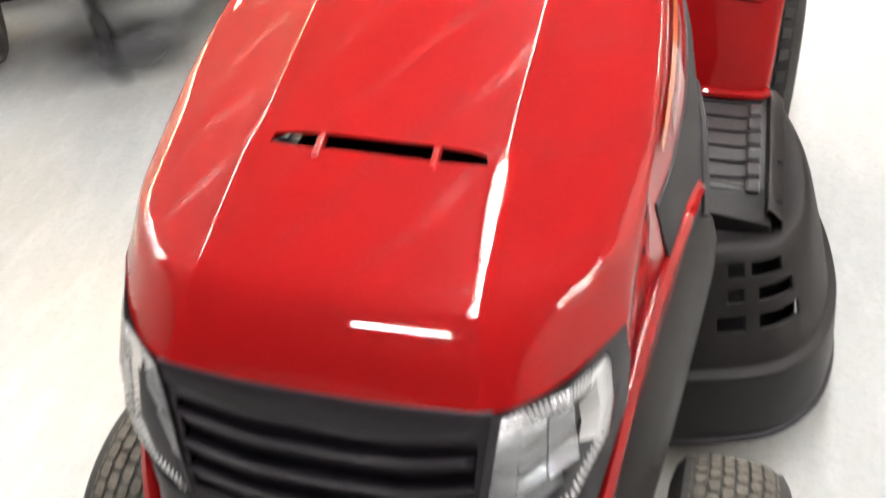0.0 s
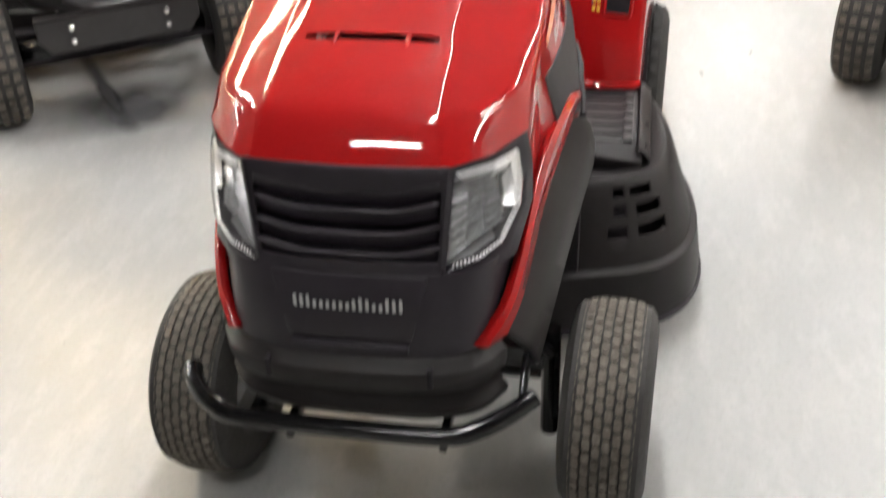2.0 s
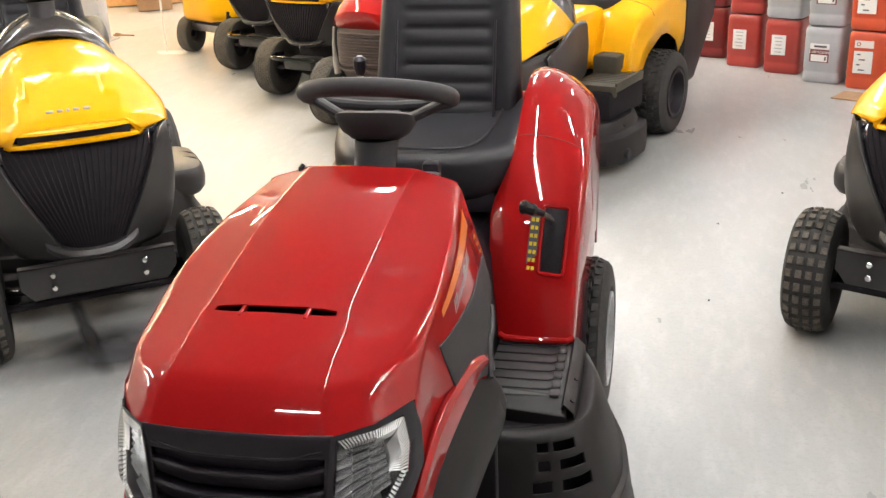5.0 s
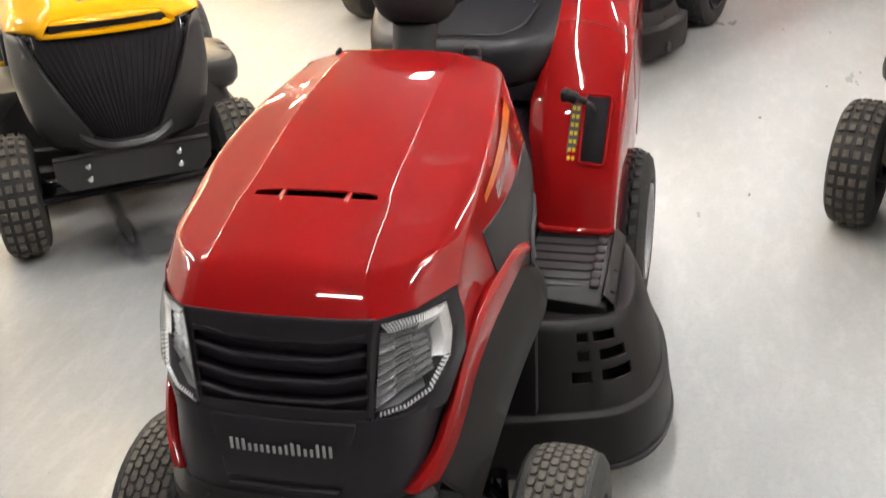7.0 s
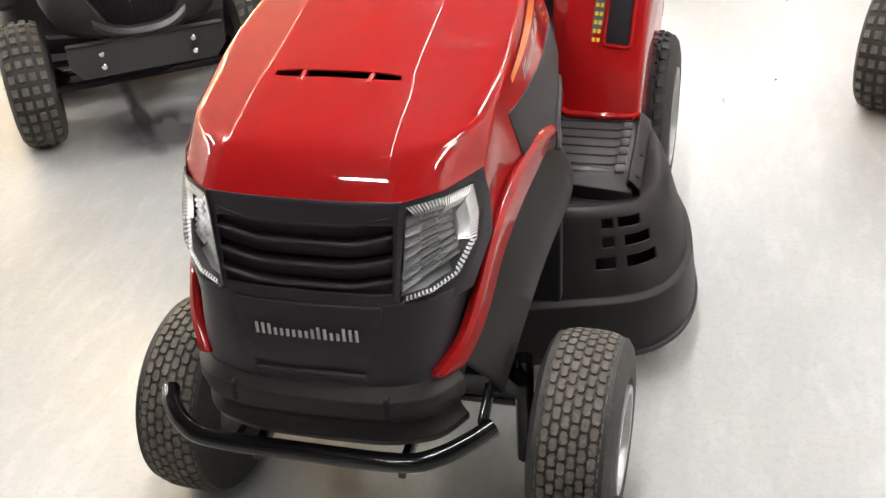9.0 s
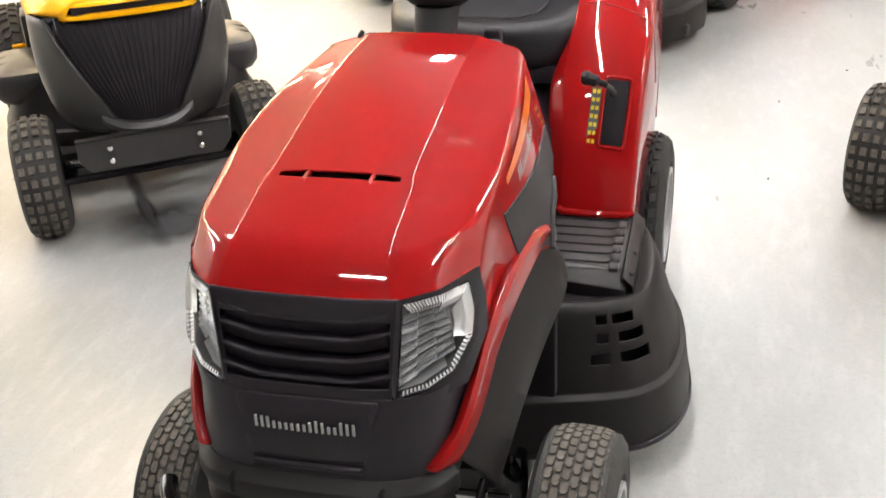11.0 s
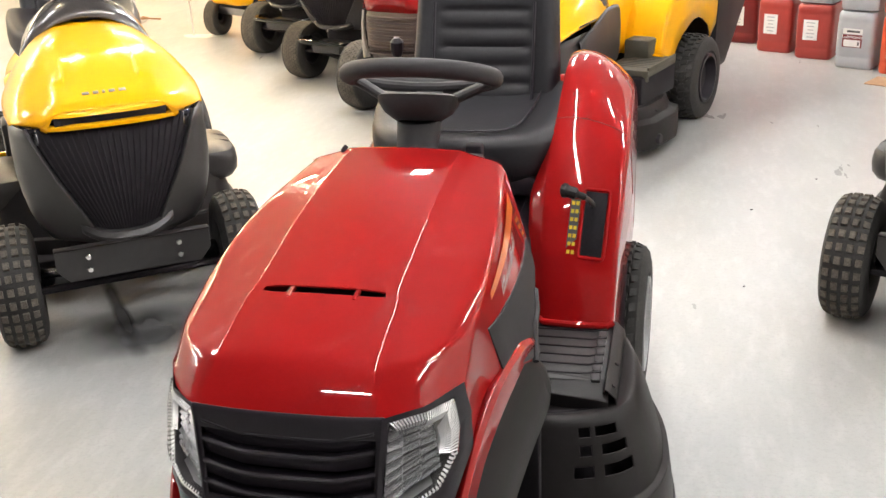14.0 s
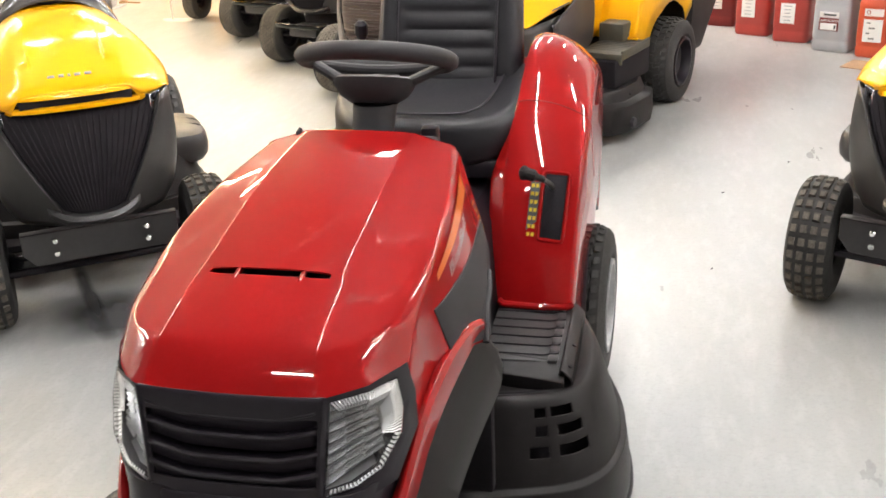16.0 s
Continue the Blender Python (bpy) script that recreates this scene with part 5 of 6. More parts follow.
def flat_deck(parent, s):
    """Low angular cutting deck with slots in its stepped top and a small roller at the outer corner."""
    plan = [(0.10, 0.53), (0.36, 0.53), (0.455, 0.585), (0.505, 0.68), (0.515, 0.90), (0.47, 1.04), (0.10, 1.06)]
    mid = Vector((0.24, 0.80))
    rows = []
    for z, f in ((0.055, 1.0), (0.065, 1.012), (0.165, 1.0), (0.176, 0.985), (0.186, 0.90), (0.192, 0.86), (0.235, 0.80), (0.243, 0.77), (0.246, 0.3)):
        rows.append([(s * (mid.x + (x - mid.x) * f), mid.y + (y - mid.y) * f, z) for x, y in plan])
    dk = part("mower_deck", grid(bmesh.new(), rows), DECK, parent, "low angular black mower deck", sharp=30, thick=-0.004, bevel=0.003)
    for k in range(5):
        part("deck_slot", box(bmesh.new(), (0.010, 0.030, 0.004), (s * (0.30 + 0.030 * k), 0.665 + 0.012 * k, 0.2455), bev=0.001), PIT, dk)
    part("deck_strap", box(bmesh.new(), (0.03, 0.09, 0.006), (s * 0.445, 0.80, 0.215), pose(0, 0, 0, 0, 35 * s, 20 * s), bev=0.002), PIT, dk)
    part("deck_roller", lathe(bmesh.new(), [(0.0001, -0.016), (0.023, -0.016), (0.026, -0.010), (0.026, 0.010), (0.023, 0.016), (0.0001, 0.016)], 18, pose(s * 0.505, 0.70, 0.095), close=False), BLACK, dk)
    part("roller_bracket", box(bmesh.new(), (0.05, 0.05, 0.04), (s * 0.475, 0.70, 0.10), bev=0.006), DECK, dk)
    return dk


def yellow_tractor(name, label, tubular, m, tyre="square", steer=0.0, tuck=0.0):
    t = thing(name, label, "lawn tractor", group="yellow tractors")
    yellow_hood(t)
    yellow_nose(t, tubular)
    # cowl behind the bonnet
    rows = []
    for y, w, z in ((0.66, 0.22, 0.950), (0.70, 0.225, 0.985), (0.76, 0.215, 1.015), (0.84, 0.18, 1.02), (0.90, 0.14, 0.99), (0.95, 0.13, 0.85), (0.98, 0.13, 0.6)):
        rows.append([(w * math.sin(a), y, 0.55 + (z - 0.55) * max(0.0, math.cos(a)) ** 0.55) for a in [radians(-90 + 180 * k / 16) for k in range(17)]])
    part("cowl", grid(bmesh.new(), rows), SMOKE, t, "glossy dark grey dashboard cowl", thick=-0.004)
    if not tubular:
        lean(t)
    else:
        sink(t)
    down = 0.08 if tubular else 0.0
    steering(t, 0.95, 1.09 - down, MATT, 24)
    pl = box(bmesh.new(), (0.14, 0.004, 0.10), (0, 0, 0), bev=0.001)
    tag = part("hang_tag", pl, LABELWHITE, t, "white price card")
    tag.matrix_basis = pose(0.02, 0.90, 1.105 - down, -35)
    for k, w in enumerate((0.06, 0.09, 0.08)):
        part("print_bar", box(bmesh.new(), (w, 0.002, 0.008), (0, -0.0035, 0.025 - 0.022 * k)), PRINT if k else CANRED, tag)
    seat(t, 1.42, 0.69 - down, 1.60, 0.46, 1.08 - down)
    for s in (-1, 1):
        fender(t, s, YELLOW, "glossy yellow rear mudguard", tuck, 0.09 if tubular else 0.0)
        if tubular:
            footrest(t, s, OLIVE)
        if tubular:
            flat_deck(t, s)
        else:
            mower_deck(t, s, DECK, 0.0, 0.86, False)
        wheel(t, s * 0.352, 0.235, 0.174 if tubular else 0.188, 0.155 if tubular else 0.142, 0.085, tyre, BLACK, steer, "front wheel with black rim")
        wheel(t, s * 0.372, 1.455, 0.212 if tubular else 0.228, 0.20, 0.115, "bar", BLACK, 0, "rear wheel with black rim")
        part("step", box(bmesh.new(), (0.13, 0.16, 0.11 if tubular else 0.15), (s * 0.27, 1.06, 0.425 if tubular else 0.45), bev=0.015), OLIVE if tubular else GREY, t)
        if tubular:
            part("under_tray", box(bmesh.new(), (0.27, 0.42, 0.14), (s * 0.29, 0.90, 0.30), bev=0.02), PIT, t)
    part("tunnel", box(bmesh.new(), (0.34, 0.95, 0.30), (0, 1.38, 0.53), bev=0.05), YELLOW, t, "yellow bodywork under the seat")
    part("chassis", box(bmesh.new(), (0.30, 1.70, 0.10), (0, 1.05, 0.30), bev=0.01), PIT, t, "black steel chassis")
    part("engine_block", box(bmesh.new(), (0.38, 0.46, 0.30), (0, 0.44, 0.52), bev=0.03), PIT, t)
    ax = part("front_axle", box(bmesh.new(), (0.56, 0.05, 0.05), (0, 0.235, 0.20), bev=0.008), GLOSS, t)
    bm = bmesh.new()
    tube(bm, [(-0.30, 0.14, 0.19), (0.30, 0.14, 0.19)], 0.010, 8)
    part("tie_rod", bm, PIT, ax)
    # hidden plate in the deck's place, added to keep light off the floor below
    part("deck_pan", box(bmesh.new(), (0.76, 0.56, 0.06), (0, 0.78, 0.125), bev=0.02), PIT, t)
    part("front_skid", box(bmesh.new(), (0.70, 0.03, 0.03), (0, 0.33, 0.135), bev=0.006), PIT, t)
    # lever slot on the mudguard
    if tubular:
        sl = part("lever_slot", box(bmesh.new(), (0.040, 0.12, 0.004), bev=0.0015), PIT, t)
        sl.matrix_basis = pose(0.315, 1.215, 0.56, 60) @ pose(0, 0, 0.006)
    if not tubular:
        for s in (-1, 1):
            bm = cushion(bmesh.new(), 0.23, 0.37, 0.125, r=0.08, dip=-0.02)
            bmesh.ops.translate(bm, vec=(s * 0.358, 0.86, 0.275), verts=bm.verts)
            dc = part("deck_cover", bm, GREY, t, "smooth dark deck cover with ridges")
            for k in range(2):
                part("ridge", tube(bmesh.new(), smooth_path([(s * 0.358 + dx, 0.81 + 0.08 * k, z) for dx, z in ((-0.113, 0.335), (-0.109, 0.372), (-0.083, 0.398), (0.0, 0.409), (0.083, 0.398), (0.109, 0.372), (0.113, 0.335))], 4), 0.004, 6), DECK, dc)
    t.matrix_basis = m
    return t


def at_axle(x, y, turn):
    """The pose that puts a tractor's front axle over (x, y)."""
    return pose(x, y, 0, 0, 0, turn) @ pose(0, -0.235, 0)


near = yellow_tractor("garden_tractor", "yellow garden tractor with dark grille and flat bumper plate", False, at_axle(-1.208, 1.70, 34.2), tuck=0.10)
other = copy_thing(near, at_axle(1.380, 1.911, -25))
for ob in other.children:
    # its front wheels are steered a little
    if ob.name.startswith("wheel") and ob.location.y < 0.5:
        ob.matrix_basis = Matrix.Translation(ob.location) @ pose(0, 0, 0, 0, 0, 6) @ Matrix.Translation(-ob.location) @ ob.matrix_basis
row = yellow_tractor("garden_tractor", "yellow garden tractor with dark grille and tubular front bar", True, at_axle(-1.47, 5.02, -18), "turf", tuck=0.015)
copy_thing(row, at_axle(-2.04, 5.745, -18))
side = copy_thing(row, at_axle(-0.214, 3.33, -20))
side["label"] = "yellow garden tractor with plastic-wrapped grass collector at its rear"


# ---- grass collector of the yellow tractor in the row ----
def collector(parent):
    rows = []
    for y, w, z0, z1 in ((1.76, 0.36, 0.17, 0.82), (1.80, 0.40, 0.15, 0.86), (1.98, 0.41, 0.16, 0.86), (2.30, 0.40, 0.44, 0.84), (2.42, 0.35, 0.58, 0.78)):
        ring = fillet([(0, y, z1), (w, y, z1), (w * 0.94, y, z0), (-w * 0.94, y, z0), (-w, y, z1), (0, y, z1)], [0.06, 0.05, 0.05, 0.06], 4)
        rows.append([tuple(p) for p in ring[:-1]])
    c = part("grass_collector", grid(bmesh.new(), rows, loop=True, ends=True), DECK, parent, "black grass collector box")
    part("collector_lid", box(bmesh.new(), (0.76, 0.48, 0.07), (0, 2.07, 0.875), bev=0.03), YELLOW, c, "yellow lid under plastic wrap")
    rows = []
    for k in range(40):
        a = k * math.tau / 40
        x, y = 0.43 * math.copysign(abs(math.cos(a)) ** 0.4, math.cos(a)), 2.07 + 0.30 * math.copysign(abs(math.sin(a)) ** 0.4, math.sin(a))
        j = 0.012 * math.sin(k * 2.9) + 0.008 * math.sin(k * 5.3)
        rows.append([(x * 0.9, 2.07 + (y - 2.07) * 0.9, 0.922), (x + j, y + j, 0.905), (x + 1.6 * j, y - j, 0.80), (x * 1.01 - j, y + 2 * j, 0.70 + 0.03 * math.sin(k * 1.7))])
    rows.append(rows[0])
    w = part("plastic_wrap", grid(bmesh.new(), rows), WRAP, c, "crumpled clear plastic wrap", thick=0.001)
    w.visible_shadow = False
    part("dark_tray", box(bmesh.new(), (0.14, 0.20, 0.04), (0.29, 1.72, 0.735), bev=0.01), BLACK, parent)


collector(side)


# ---- second red tractor in the row ----
def second_red():
    t = thing("lawn_tractor", "red lawn tractor with slatted grey-brown grille in the row", "lawn tractor")
    rows = []
    ys = [0.0, 0.01, 0.03, 0.06, 0.12, 0.2, 0.32, 0.46, 0.6, 0.72]
    top = table([(0, 0.665), (0.06, 0.715), (0.2, 0.775), (0.46, 0.835), (0.72, 0.865)])
    for y in ys:
        z1, w = top(y), 0.205 + 0.03 * min(1, y / 0.2)
        lip = 0.585 if y < 0.2 else 0.585 - 0.1 * (y - 0.2)
        rows.append([(p.x, y + 0.10 * (abs(p.x) / 0.23) ** 4 * (1 - y / 0.72), p.z) for p in fillet([(-w - 0.012, 0, lip), (-w, 0, z1 - 0.045), (-w * 0.55, 0, z1), (0, 0, z1 + 0.012), (w * 0.55, 0, z1), (w, 0, z1 - 0.045), (w + 0.012, 0, lip)], [0.03, 0.05, 0.05, 0.05, 0.03], 4)])
    front = [(p[0] * 0.98, 0.004 + 0.10 * (abs(p[0]) / 0.23) ** 4, 0.585) for p in rows[0]]
    part("bonnet", grid(bmesh.new(), [front] + rows), RED, t, "glossy red bonnet", sharp=50, thick=-0.004)
    rows = [[(w * k / 8, 0.0 + 0.10 * (abs(k) / 8) ** 4 * (w / 0.21) + out, z) for k in range(-8, 9)] for z, w, out in ((0.585, 0.205, 0.004), (0.54, 0.205, -0.012), (0.48, 0.20, -0.02), (0.41, 0.195, -0.015), (0.36, 0.19, 0.0), (0.31, 0.18, 0.03))]
    part("nose", grid(bmesh.new(), rows), BROWN, t, "dark grey-brown nose", thick=-0.005)
    for k in range(7):
        z = 0.56 - 0.031 * k
        part("slat", grid(bmesh.new(), [[(0.17 * j / 8, -0.026 + 0.06 * (abs(j) / 8) ** 4 + o, z + dz) for j in range(-8, 9)] for dz, o in ((0.008, 0.012), (0.002, 0.0), (-0.008, 0.002), (-0.012, 0.012))]), BROWN, t, thick=-0.002)
    for s in (-1, 1):
        part("nose_trim", tube(bmesh.new(), [(s * 0.205, 0.06, 0.58), (s * 0.204, 0.045, 0.5), (s * 0.20, 0.045, 0.40), (s * 0.185, 0.04, 0.335)], [0.006, 0.008, 0.014, 0.02], 8), BEIGE, t, "pale trim beside the grille")
    for s in (-1, 1):
        rows = [[(s * x, y, z) for x, y, z in ((0.21, 0.10, zz), (0.24, 0.22, zz), (0.25, 0.42, zz), (0.24, 0.70, zz))] for zz in (0.595, 0.52, 0.44, 0.38)]
        part("flank", grid(bmesh.new(), rows), GREY, t, thick=0.004)
        wheel(t, s * 0.352, 0.235, 0.186, 0.15, 0.085, "turf", GREYRIM, 0, "front wheel with turf tyre")
        wheel(t, s * 0.372, 1.455, 0.222, 0.19, 0.115, "bar", GREYRIM, 0, "rear wheel")
        fender(t, s, RED, "red rear mudguard")
    steering(t, 0.90, 1.0, MATT, 24)
    seat(t, 1.42, 0.69, 1.60, 0.46, 1.06)
    part("dash", box(bmesh.new(), (0.34, 0.12, 0.10), (0, 0.79, 0.83), bev=0.03), BLACK, t)
    part("chassis", box(bmesh.new(), (0.30, 1.70, 0.10), (0, 1.05, 0.30), bev=0.01), PIT, t)
    part("engine_block", box(bmesh.new(), (0.38, 0.46, 0.30), (0, 0.44, 0.52), bev=0.03), PIT, t)
    part("front_axle", box(bmesh.new(), (0.56, 0.05, 0.05), (0, 0.235, 0.20), bev=0.008), GLOSS, t)
    part("tunnel", box(bmesh.new(), (0.34, 0.95, 0.30), (0, 1.38, 0.53), bev=0.05), RED, t)
    mower_deck(t, 1)
    t.matrix_basis = at_axle(-0.882, 4.308, -18)
    return t


second_red()


# ---- small yellow ride-on at the end of the row ----
def small_rider():
    t = thing("ride_on_mower", "small yellow ride-on mower with narrow front wheel", "ride-on mower")
    rows = []
    for y, w, z0, z1 in ((-0.05, 0.15, 0.30, 0.52), (-0.02, 0.19, 0.27, 0.64), (0.10, 0.215, 0.26, 0.78), (0.30, 0.235, 0.27, 0.92), (0.55, 0.27, 0.30, 0.98), (0.8, 0.28, 0.34, 0.95), (1.3, 0.30, 0.36, 0.80), (1.55, 0.28, 0.40, 0.70)):
        ring = fillet([(0, y, z1), (w * 0.8, y, z1), (w, y, z0), (-w, y, z0), (-w * 0.8, y, z1), (0, y, z1)], [0.09, 0.06, 0.06, 0.09], 4)
        rows.append([tuple(p) for p in ring[:-1]])
    part("bodywork", grid(bmesh.new(), rows, loop=True, ends=True), YELLOW, t, "glossy yellow moulded bodywork", sharp=50)
    part("vent_panel", box(bmesh.new(), (0.13, 0.02, 0.26), (0.0, 0.06, 0.70), pose(0, 0, 0, -30), bev=0.02), BLACK, t, "dark vent panel")
    for s in (-1, 1):
        wheel(t, s * 0.29, 0.10, 0.135, 0.11, 0.062, "turf", BLACK, 20, "narrow front wheel")
        wheel(t, s * 0.34, 1.30, 0.20, 0.17, 0.10, "bar", BLACK, 0, "rear wheel")
    part("front_axle", box(bmesh.new(), (0.50, 0.06, 0.06), (0, 0.10, 0.20), bev=0.01), STEEL, t)
    part("underside", box(bmesh.new(), (0.42, 1.3, 0.14), (0, 0.72, 0.28), bev=0.02), PIT, t)
    seat(t, 1.0, 0.93, 1.25, 0.42, 1.25)
    t.matrix_basis = pose(-2.745, 6.34, 0, 0, 0, -30) @ pose(0, -0.10, 0)
    return t


small_rider()


# ---- stacked lubricant cans ----
def text_mesh(words, size):
    cu = bpy.data.curves.new("writing", "FONT")
    cu.body, cu.size, cu.align_x, cu.align_y, cu.extrude = words, size, "CENTER", "CENTER", 0.0006
    ob = bpy.data.objects.new("writing", cu)
    me = bpy.data.meshes.new_from_object(ob)
    bpy.data.objects.remove(ob)
    me.materials.clear()
    return me


def can(mat, m, style, label):
    """A square twenty-litre can with a moulded handle, shoulder and paper labels."""
    t = thing("oil_can", label, "oil can", group="stacked oil cans")
    w, d, h = 0.115, 0.13, 0.335
    rows = []
    for z, f, q in ((0.0, 0.93, 1), (0.012, 0.99, 1), (0.055, 1.0, 1), (0.062, 0.975, 1), (0.075, 0.975, 1), (0.082, 1.0, 1), (0.27, 1.0, 1), (0.277, 0.98, 1), (0.29, 1.0, 1), (0.318, 0.985, 1), (h, 0.90, 1)):
        ring = []
        for k in range(32):
            a = (k + 0.5) * math.tau / 32
            e = 0.28
            ring.append((w * f * math.copysign(abs(math.cos(a)) ** e, math.cos(a)), d * f * math.copysign(abs(math.sin(a)) ** e, math.sin(a)), z))
        rows.append(ring)
    part("can_body", grid(bmesh.new(), rows, loop=True, ends=True), mat, t, sharp=50)
    bm = bmesh.new()
    tube(bm, [(0, -0.09, h - 0.012), (0, -0.08, h - 0.002), (0, 0.03, h - 0.002), (0, 0.045, h - 0.012)], 0.011, 8)
    part("handle", bm, mat, t)
    bm = bmesh.new()
    lathe(bm, [(0.0001, 0.009), (0.026, 0.008), (0.028, 0.0), (0.0001, -0.004)], 20, pose(0.0, 0.085, h, 0, -90), close=False)
    part("cap", bm, BLACK, t)
    f = -d - 0.0015
    if style == "grey":
        part("paper_label", box(bmesh.new(), (0.115, 0.002, 0.032), (-0.012, f, 0.222)), LABELWHITE, t)
        part("print_bar", box(bmesh.new(), (0.075, 0.002, 0.012), (-0.008, f - 0.0015, 0.222)), PRINT, t)
        part("red_label", box(bmesh.new(), (0.115, 0.002, 0.075), (-0.012, f, 0.165)), CANDARK, t, "dark red label")
        o = part("writing", text_mesh("Lubricants", 0.029), LABELWHITE, t, "white word Lubricants")
        o.matrix_basis = pose(-0.012, f - 0.003, 0.190, 90)
        part("paper_label", box(bmesh.new(), (0.098, 0.002, 0.040), (-0.012, f - 0.0015, 0.152)), LABELWHITE, t)
        part("print_bar", box(bmesh.new(), (0.010, 0.002, 0.022), (0.026, f - 0.003, 0.152)), PRINT, t)
    elif style == "two":
        part("paper_label", box(bmesh.new(), (0.105, 0.002, 0.042), (-0.02, f, 0.265)), LABELWHITE, t)
        bm = lathe(bmesh.new(), [(0.008, -0.001), (0.012, -0.001), (0.012, 0.001), (0.008, 0.001)], 16, pose(-0.05, f - 0.002, 0.265, 0, 0, 90))
        part("ring_mark", bm, CANRED, t)
        part("paper_label", box(bmesh.new(), (0.105, 0.002, 0.13), (-0.02, f, 0.16)), LABELWHITE, t)
        for k in range(4):
            part("print_bar", box(bmesh.new(), (0.02 + 0.015 * (k % 2), 0.002, 0.007), (-0.045 + 0.02 * (k % 2), f - 0.0015, 0.205 - 0.03 * k)), PRINT, t)
    else:
        part("paper_label", box(bmesh.new(), (0.088, 0.002, 0.125), (-0.02, f, 0.18)), LABELWHITE, t)
        for k in range(5):
            part("print_bar", box(bmesh.new(), (0.05 - 0.008 * (k % 3), 0.002, 0.006), (-0.02, f - 0.0015, 0.225 - 0.022 * k)), CANGREY, t)
    t.matrix_basis = m
    return t


TURN = -24
spots = [(0.66, 6.62, "dark"), (0.88, 6.36, "dark"), (1.085, 6.06, "red"), (1.30, 5.865, "red2"), (1.515, 5.60, "grey"), (1.735, 5.44, "two"), (1.96, 5.28, "red"), (2.18, 5.12, "grey")]
for i, (x, y, kind) in enumerate(spots):
    for level in range(3):
        k = kind
        if level > 0:
            k = {"dark": "dark", "red": "red", "red2": "grey", "grey": "grey", "two": "two"}[kind]
        mat, style, label = {"dark": (CANDARK, "plain", "dark red plastic oil can stacked against the wall"), "red": (CANRED, "plain", "red plastic oil can with white paper label"), "red2": (CANRED, "plain", "red plastic oil can with white paper label"),
                             "grey": (CANGREY, "grey", "grey plastic lubricant can with red and white label"), "two": (CANORANGE, "two", "orange-red plastic oil can with two paper labels")}[k]
        can(mat, pose(x + 0.045 + 0.004 * (level % 2), y, level * 0.3455 + 0.001, 0, 0, TURN + (3 if (i + level) % 2 else -2)), style, label)

# flattened cardboard on the floor before the cans
bm = box(bmesh.new(), (0.26, 0.20, 0.006), (0, 0, 0.004), bev=0.001)
cb = tagged(part("cardboard_sheet", bm, CARD), "flattened piece of brown cardboard on the floor", "cardboard")
cb.matrix_basis = pose(1.685, 5.12, 0, 0, 0, -30)

# ---- far corner: plywood crates, carton, post and hanging wire ----
def crate(name, size, at, turn, mat, label, category):
    t = thing(name, label, category, pose(*at, 0, 0, turn))
    w, d, h = size
    part("box_body", box(bmesh.new(), (w - 0.02, d - 0.02, h - 0.01), (0, 0, h / 2), bev=0.004), mat, t)
    if mat is PLY:
        for x in (-w / 2 + 0.05, w / 2 - 0.05):
            part("batten", box(bmesh.new(), (0.08, 0.022, h), (x, -d / 2, h / 2), bev=0.003), mat, t)
        for z in (0.05, h - 0.05):
            part("batten", box(bmesh.new(), (w - 0.18, 0.022, 0.08), (0, -d / 2, z), bev=0.003), mat, t)
    else:
        for s in (-1, 1):
            part("flap", box(bmesh.new(), (w, 0.20, 0.006), (0, s * (d / 2 + 0.06), h + 0.03), pose(0, 0, 0, -25 * s), bev=0.001), mat, t)
    return t


crate("plywood_crate", (1.25, 0.9, 1.3), (-4.55, 9.25, 0.0), 20, PLY, "tall plywood packing crate by the wall", "crate")
crate("plywood_crate", (0.9, 0.8, 1.1), (-5.6, 8.9, 0.0), 15, PLY, "plywood packing crate beside another crate", "crate")
crate("cardboard_box", (0.34, 0.30, 0.22), (-4.30, 8.55, 0.0), 28, CARD, "open brown cardboard box on the floor", "box")
t = thing("steel_post", "grey painted steel post standing on the floor", "post", pose(-4.02, 6.9, 0))
part("shaft", box(bmesh.new(), (0.16, 0.16, HIGH - 0.002), (0, 0, HIGH / 2), bev=0.006), CANGREY, t)
part("base_plate", box(bmesh.new(), (0.26, 0.26, 0.012), (0, 0, 0.006), bev=0.002), CANGREY, t)
bm = bmesh.new()
tube(bm, [(-3.19, 6.43, 0.0), (-3.20, 6.44, 0.6), (-3.19, 6.44, 1.4), (-3.2, 6.45, HIGH)], 0.0085, 6)
tagged(part("hanging_cable", bm, LABELWHITE), "thin pale cable hanging from the ceiling to the floor", "cable")
bm = bmesh.new()
tube(bm, smooth_path([(-4.02, 7.20, 0.008), (-3.95, 7.16, 0.008), (-3.93, 7.12, 0.008), (-3.98, 7.10, 0.008), (-4.0, 7.14, 0.008), (-3.9, 7.12, 0.008), (-3.80, 7.10, 0.008)], 5), 0.006, 6)
tagged(part("loose_strap", bm, CARD), "short loose brown strap lying on the floor", "strap")
spill = bmesh.new()
rows = [[(-3.12 + f * (0.15 + 0.03 * math.sin(3 * a)) * math.cos(a), 6.42 + f * (0.09 + 0.02 * math.cos(2 * a)) * math.sin(a), 0.002 - 0.001 * f) for a in [k * math.tau / 20 for k in range(20)]] for f in (0.05, 0.6, 1.0)]
tagged(part("paint_spill", grid(spill, rows, loop=True), LABELWHITE), "pale dried spill of paint on the floor under a cable", "spill")
rng = random.Random(4)
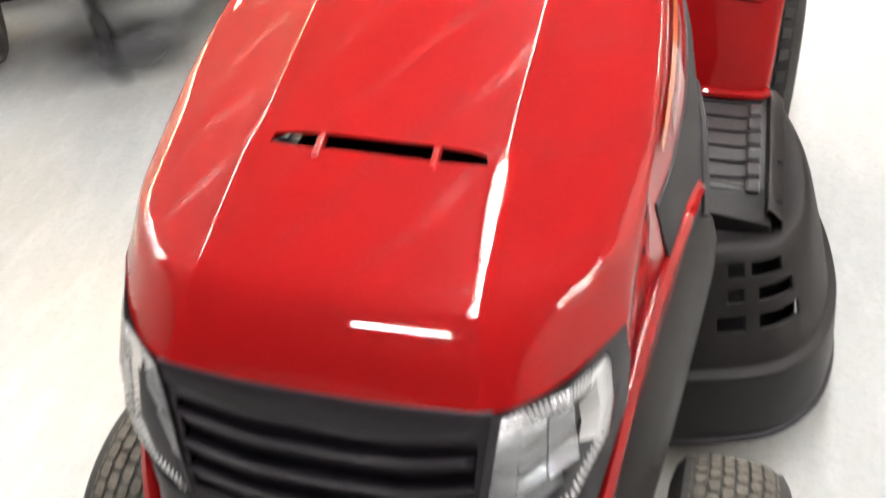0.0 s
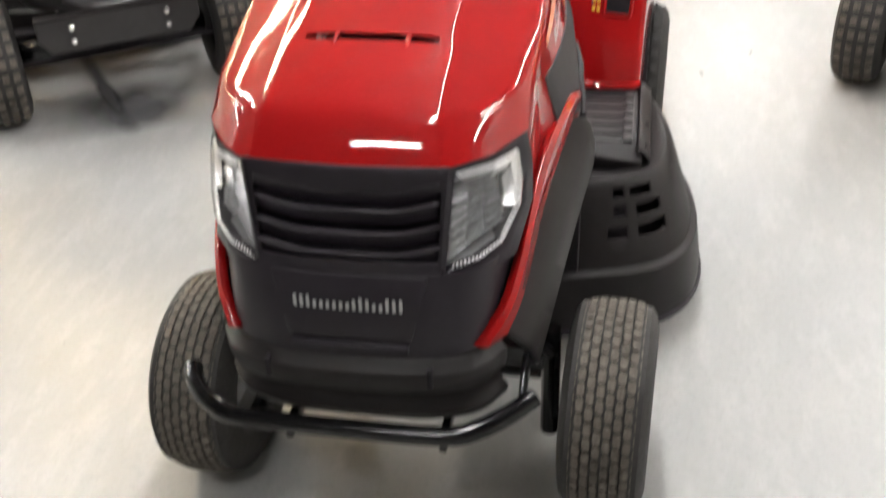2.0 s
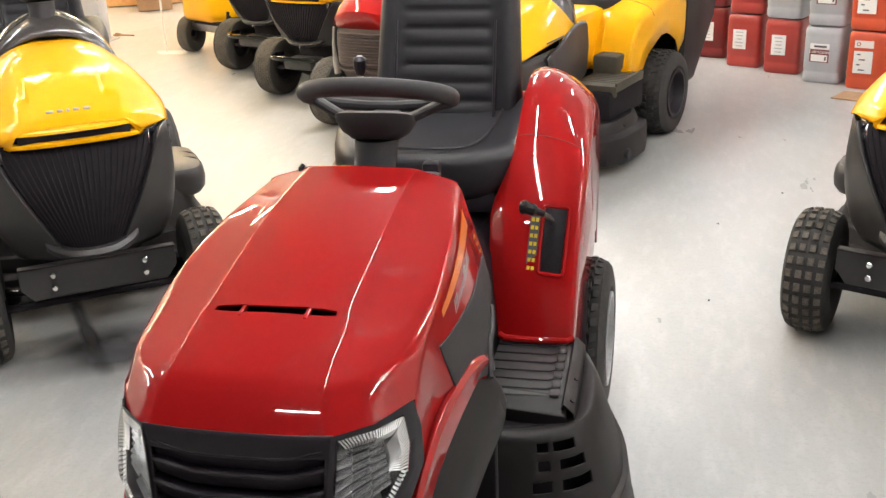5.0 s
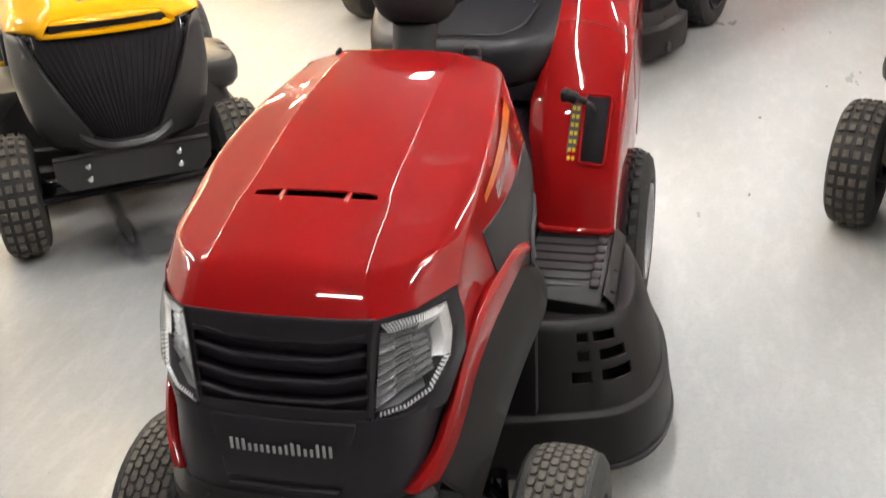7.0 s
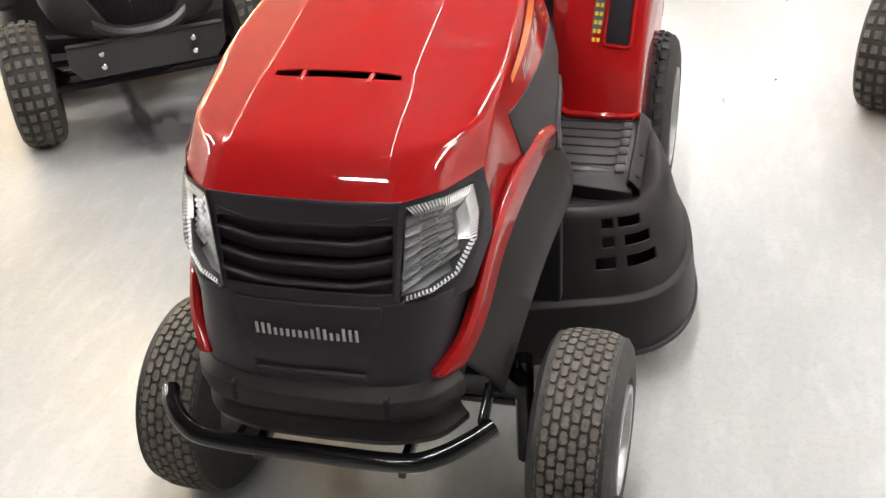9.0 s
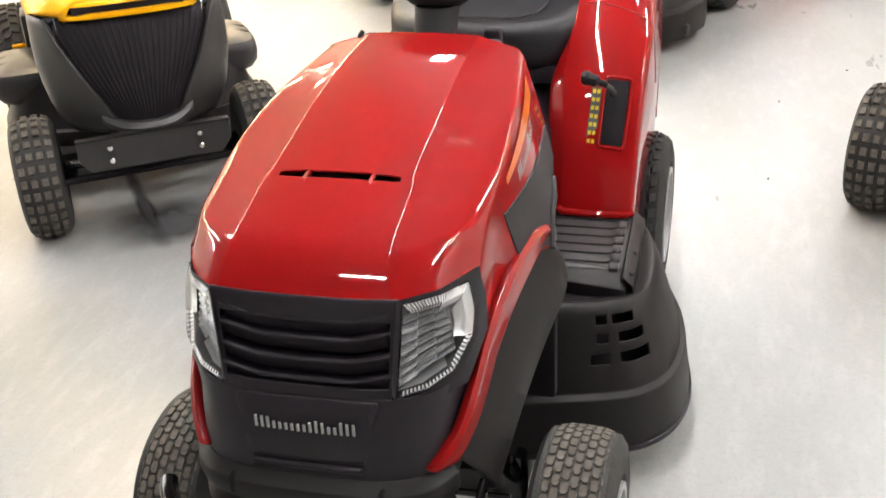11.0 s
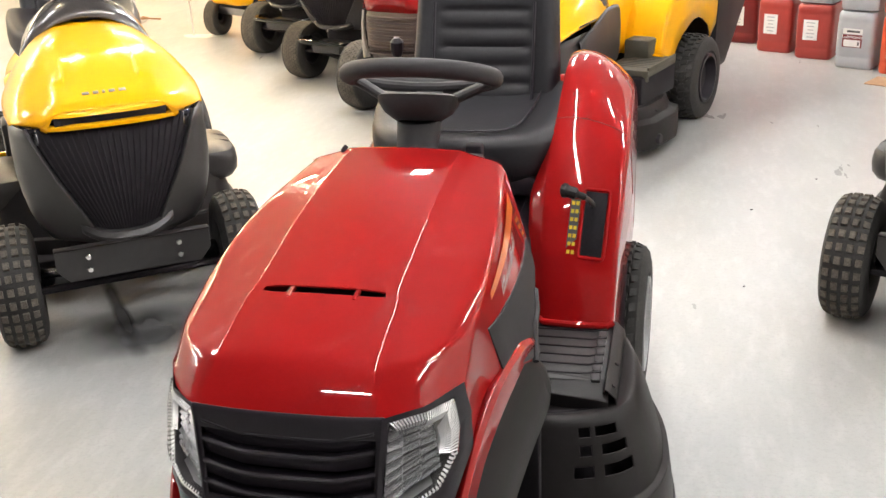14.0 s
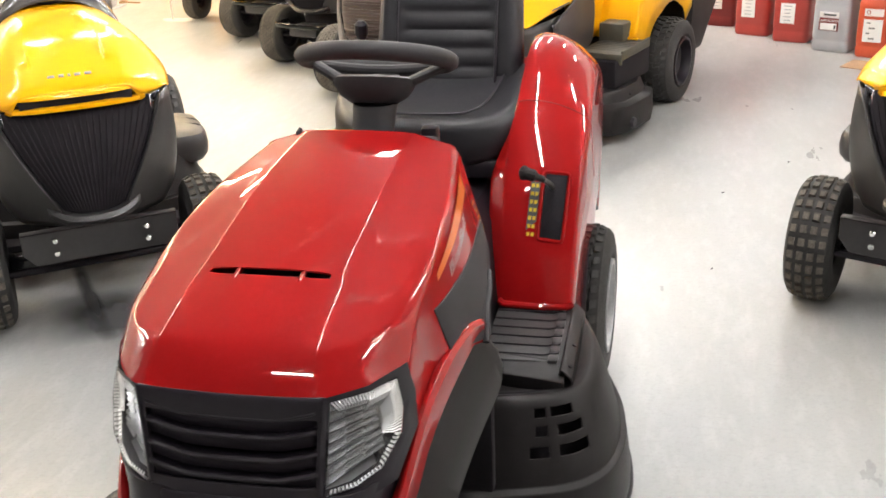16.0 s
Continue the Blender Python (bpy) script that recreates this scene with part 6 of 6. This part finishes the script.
for x, y in ((1.097, 3.365), (0.81, 2.955), (0.75, 2.2), (1.6, 2.9)):
    bm = bmesh.new()
    box(bm, (0.010, 0.006, 0.003), (0, 0, 0.002), pose(0, 0, 0, 0, 0, rng.uniform(0, 180)), bev=0.001)
    o = tagged(part("debris_crumb", bm, BLACK), "tiny dark crumb of dirt on the floor", "debris")
    o.location = (x, y, 0)


# ---- dark rubbed mark and painted shade on the floor by the yellow tractor ----
def scuff_shade_material():
    m = bpy.data.materials.new("scuff_and_shade")
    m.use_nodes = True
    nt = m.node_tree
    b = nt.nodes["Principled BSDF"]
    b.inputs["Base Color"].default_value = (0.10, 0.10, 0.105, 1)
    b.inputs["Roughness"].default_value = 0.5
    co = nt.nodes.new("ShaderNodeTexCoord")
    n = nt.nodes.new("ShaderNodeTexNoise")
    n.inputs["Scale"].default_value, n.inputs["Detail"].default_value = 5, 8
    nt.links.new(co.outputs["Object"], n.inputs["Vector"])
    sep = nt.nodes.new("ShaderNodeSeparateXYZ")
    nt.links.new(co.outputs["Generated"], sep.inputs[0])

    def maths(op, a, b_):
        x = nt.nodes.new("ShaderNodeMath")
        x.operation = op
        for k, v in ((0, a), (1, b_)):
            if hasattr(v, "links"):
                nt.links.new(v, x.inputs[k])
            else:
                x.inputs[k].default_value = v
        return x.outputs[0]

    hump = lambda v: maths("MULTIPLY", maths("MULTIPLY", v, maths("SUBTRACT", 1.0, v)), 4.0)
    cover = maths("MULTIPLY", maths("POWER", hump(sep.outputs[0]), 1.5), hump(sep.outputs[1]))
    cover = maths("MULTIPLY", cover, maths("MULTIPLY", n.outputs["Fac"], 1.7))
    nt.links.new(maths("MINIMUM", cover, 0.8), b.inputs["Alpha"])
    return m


SCUFF_SHADE = scuff_shade_material()
# narrow sheet: the rubbed streak; broad sheet: shade under the tractor, painted in
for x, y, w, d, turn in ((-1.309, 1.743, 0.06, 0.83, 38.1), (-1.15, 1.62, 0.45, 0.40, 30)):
    o = tagged(part("floor_scuff", grid(bmesh.new(), [[(w * (i / 6 - 0.5), d * (j / 6 - 0.5), 0.001) for i in range(7)] for j in range(7)]), SCUFF_SHADE), "dark rubbed tyre mark with soft shade painted on the floor", "scuff mark", kind="stuff")
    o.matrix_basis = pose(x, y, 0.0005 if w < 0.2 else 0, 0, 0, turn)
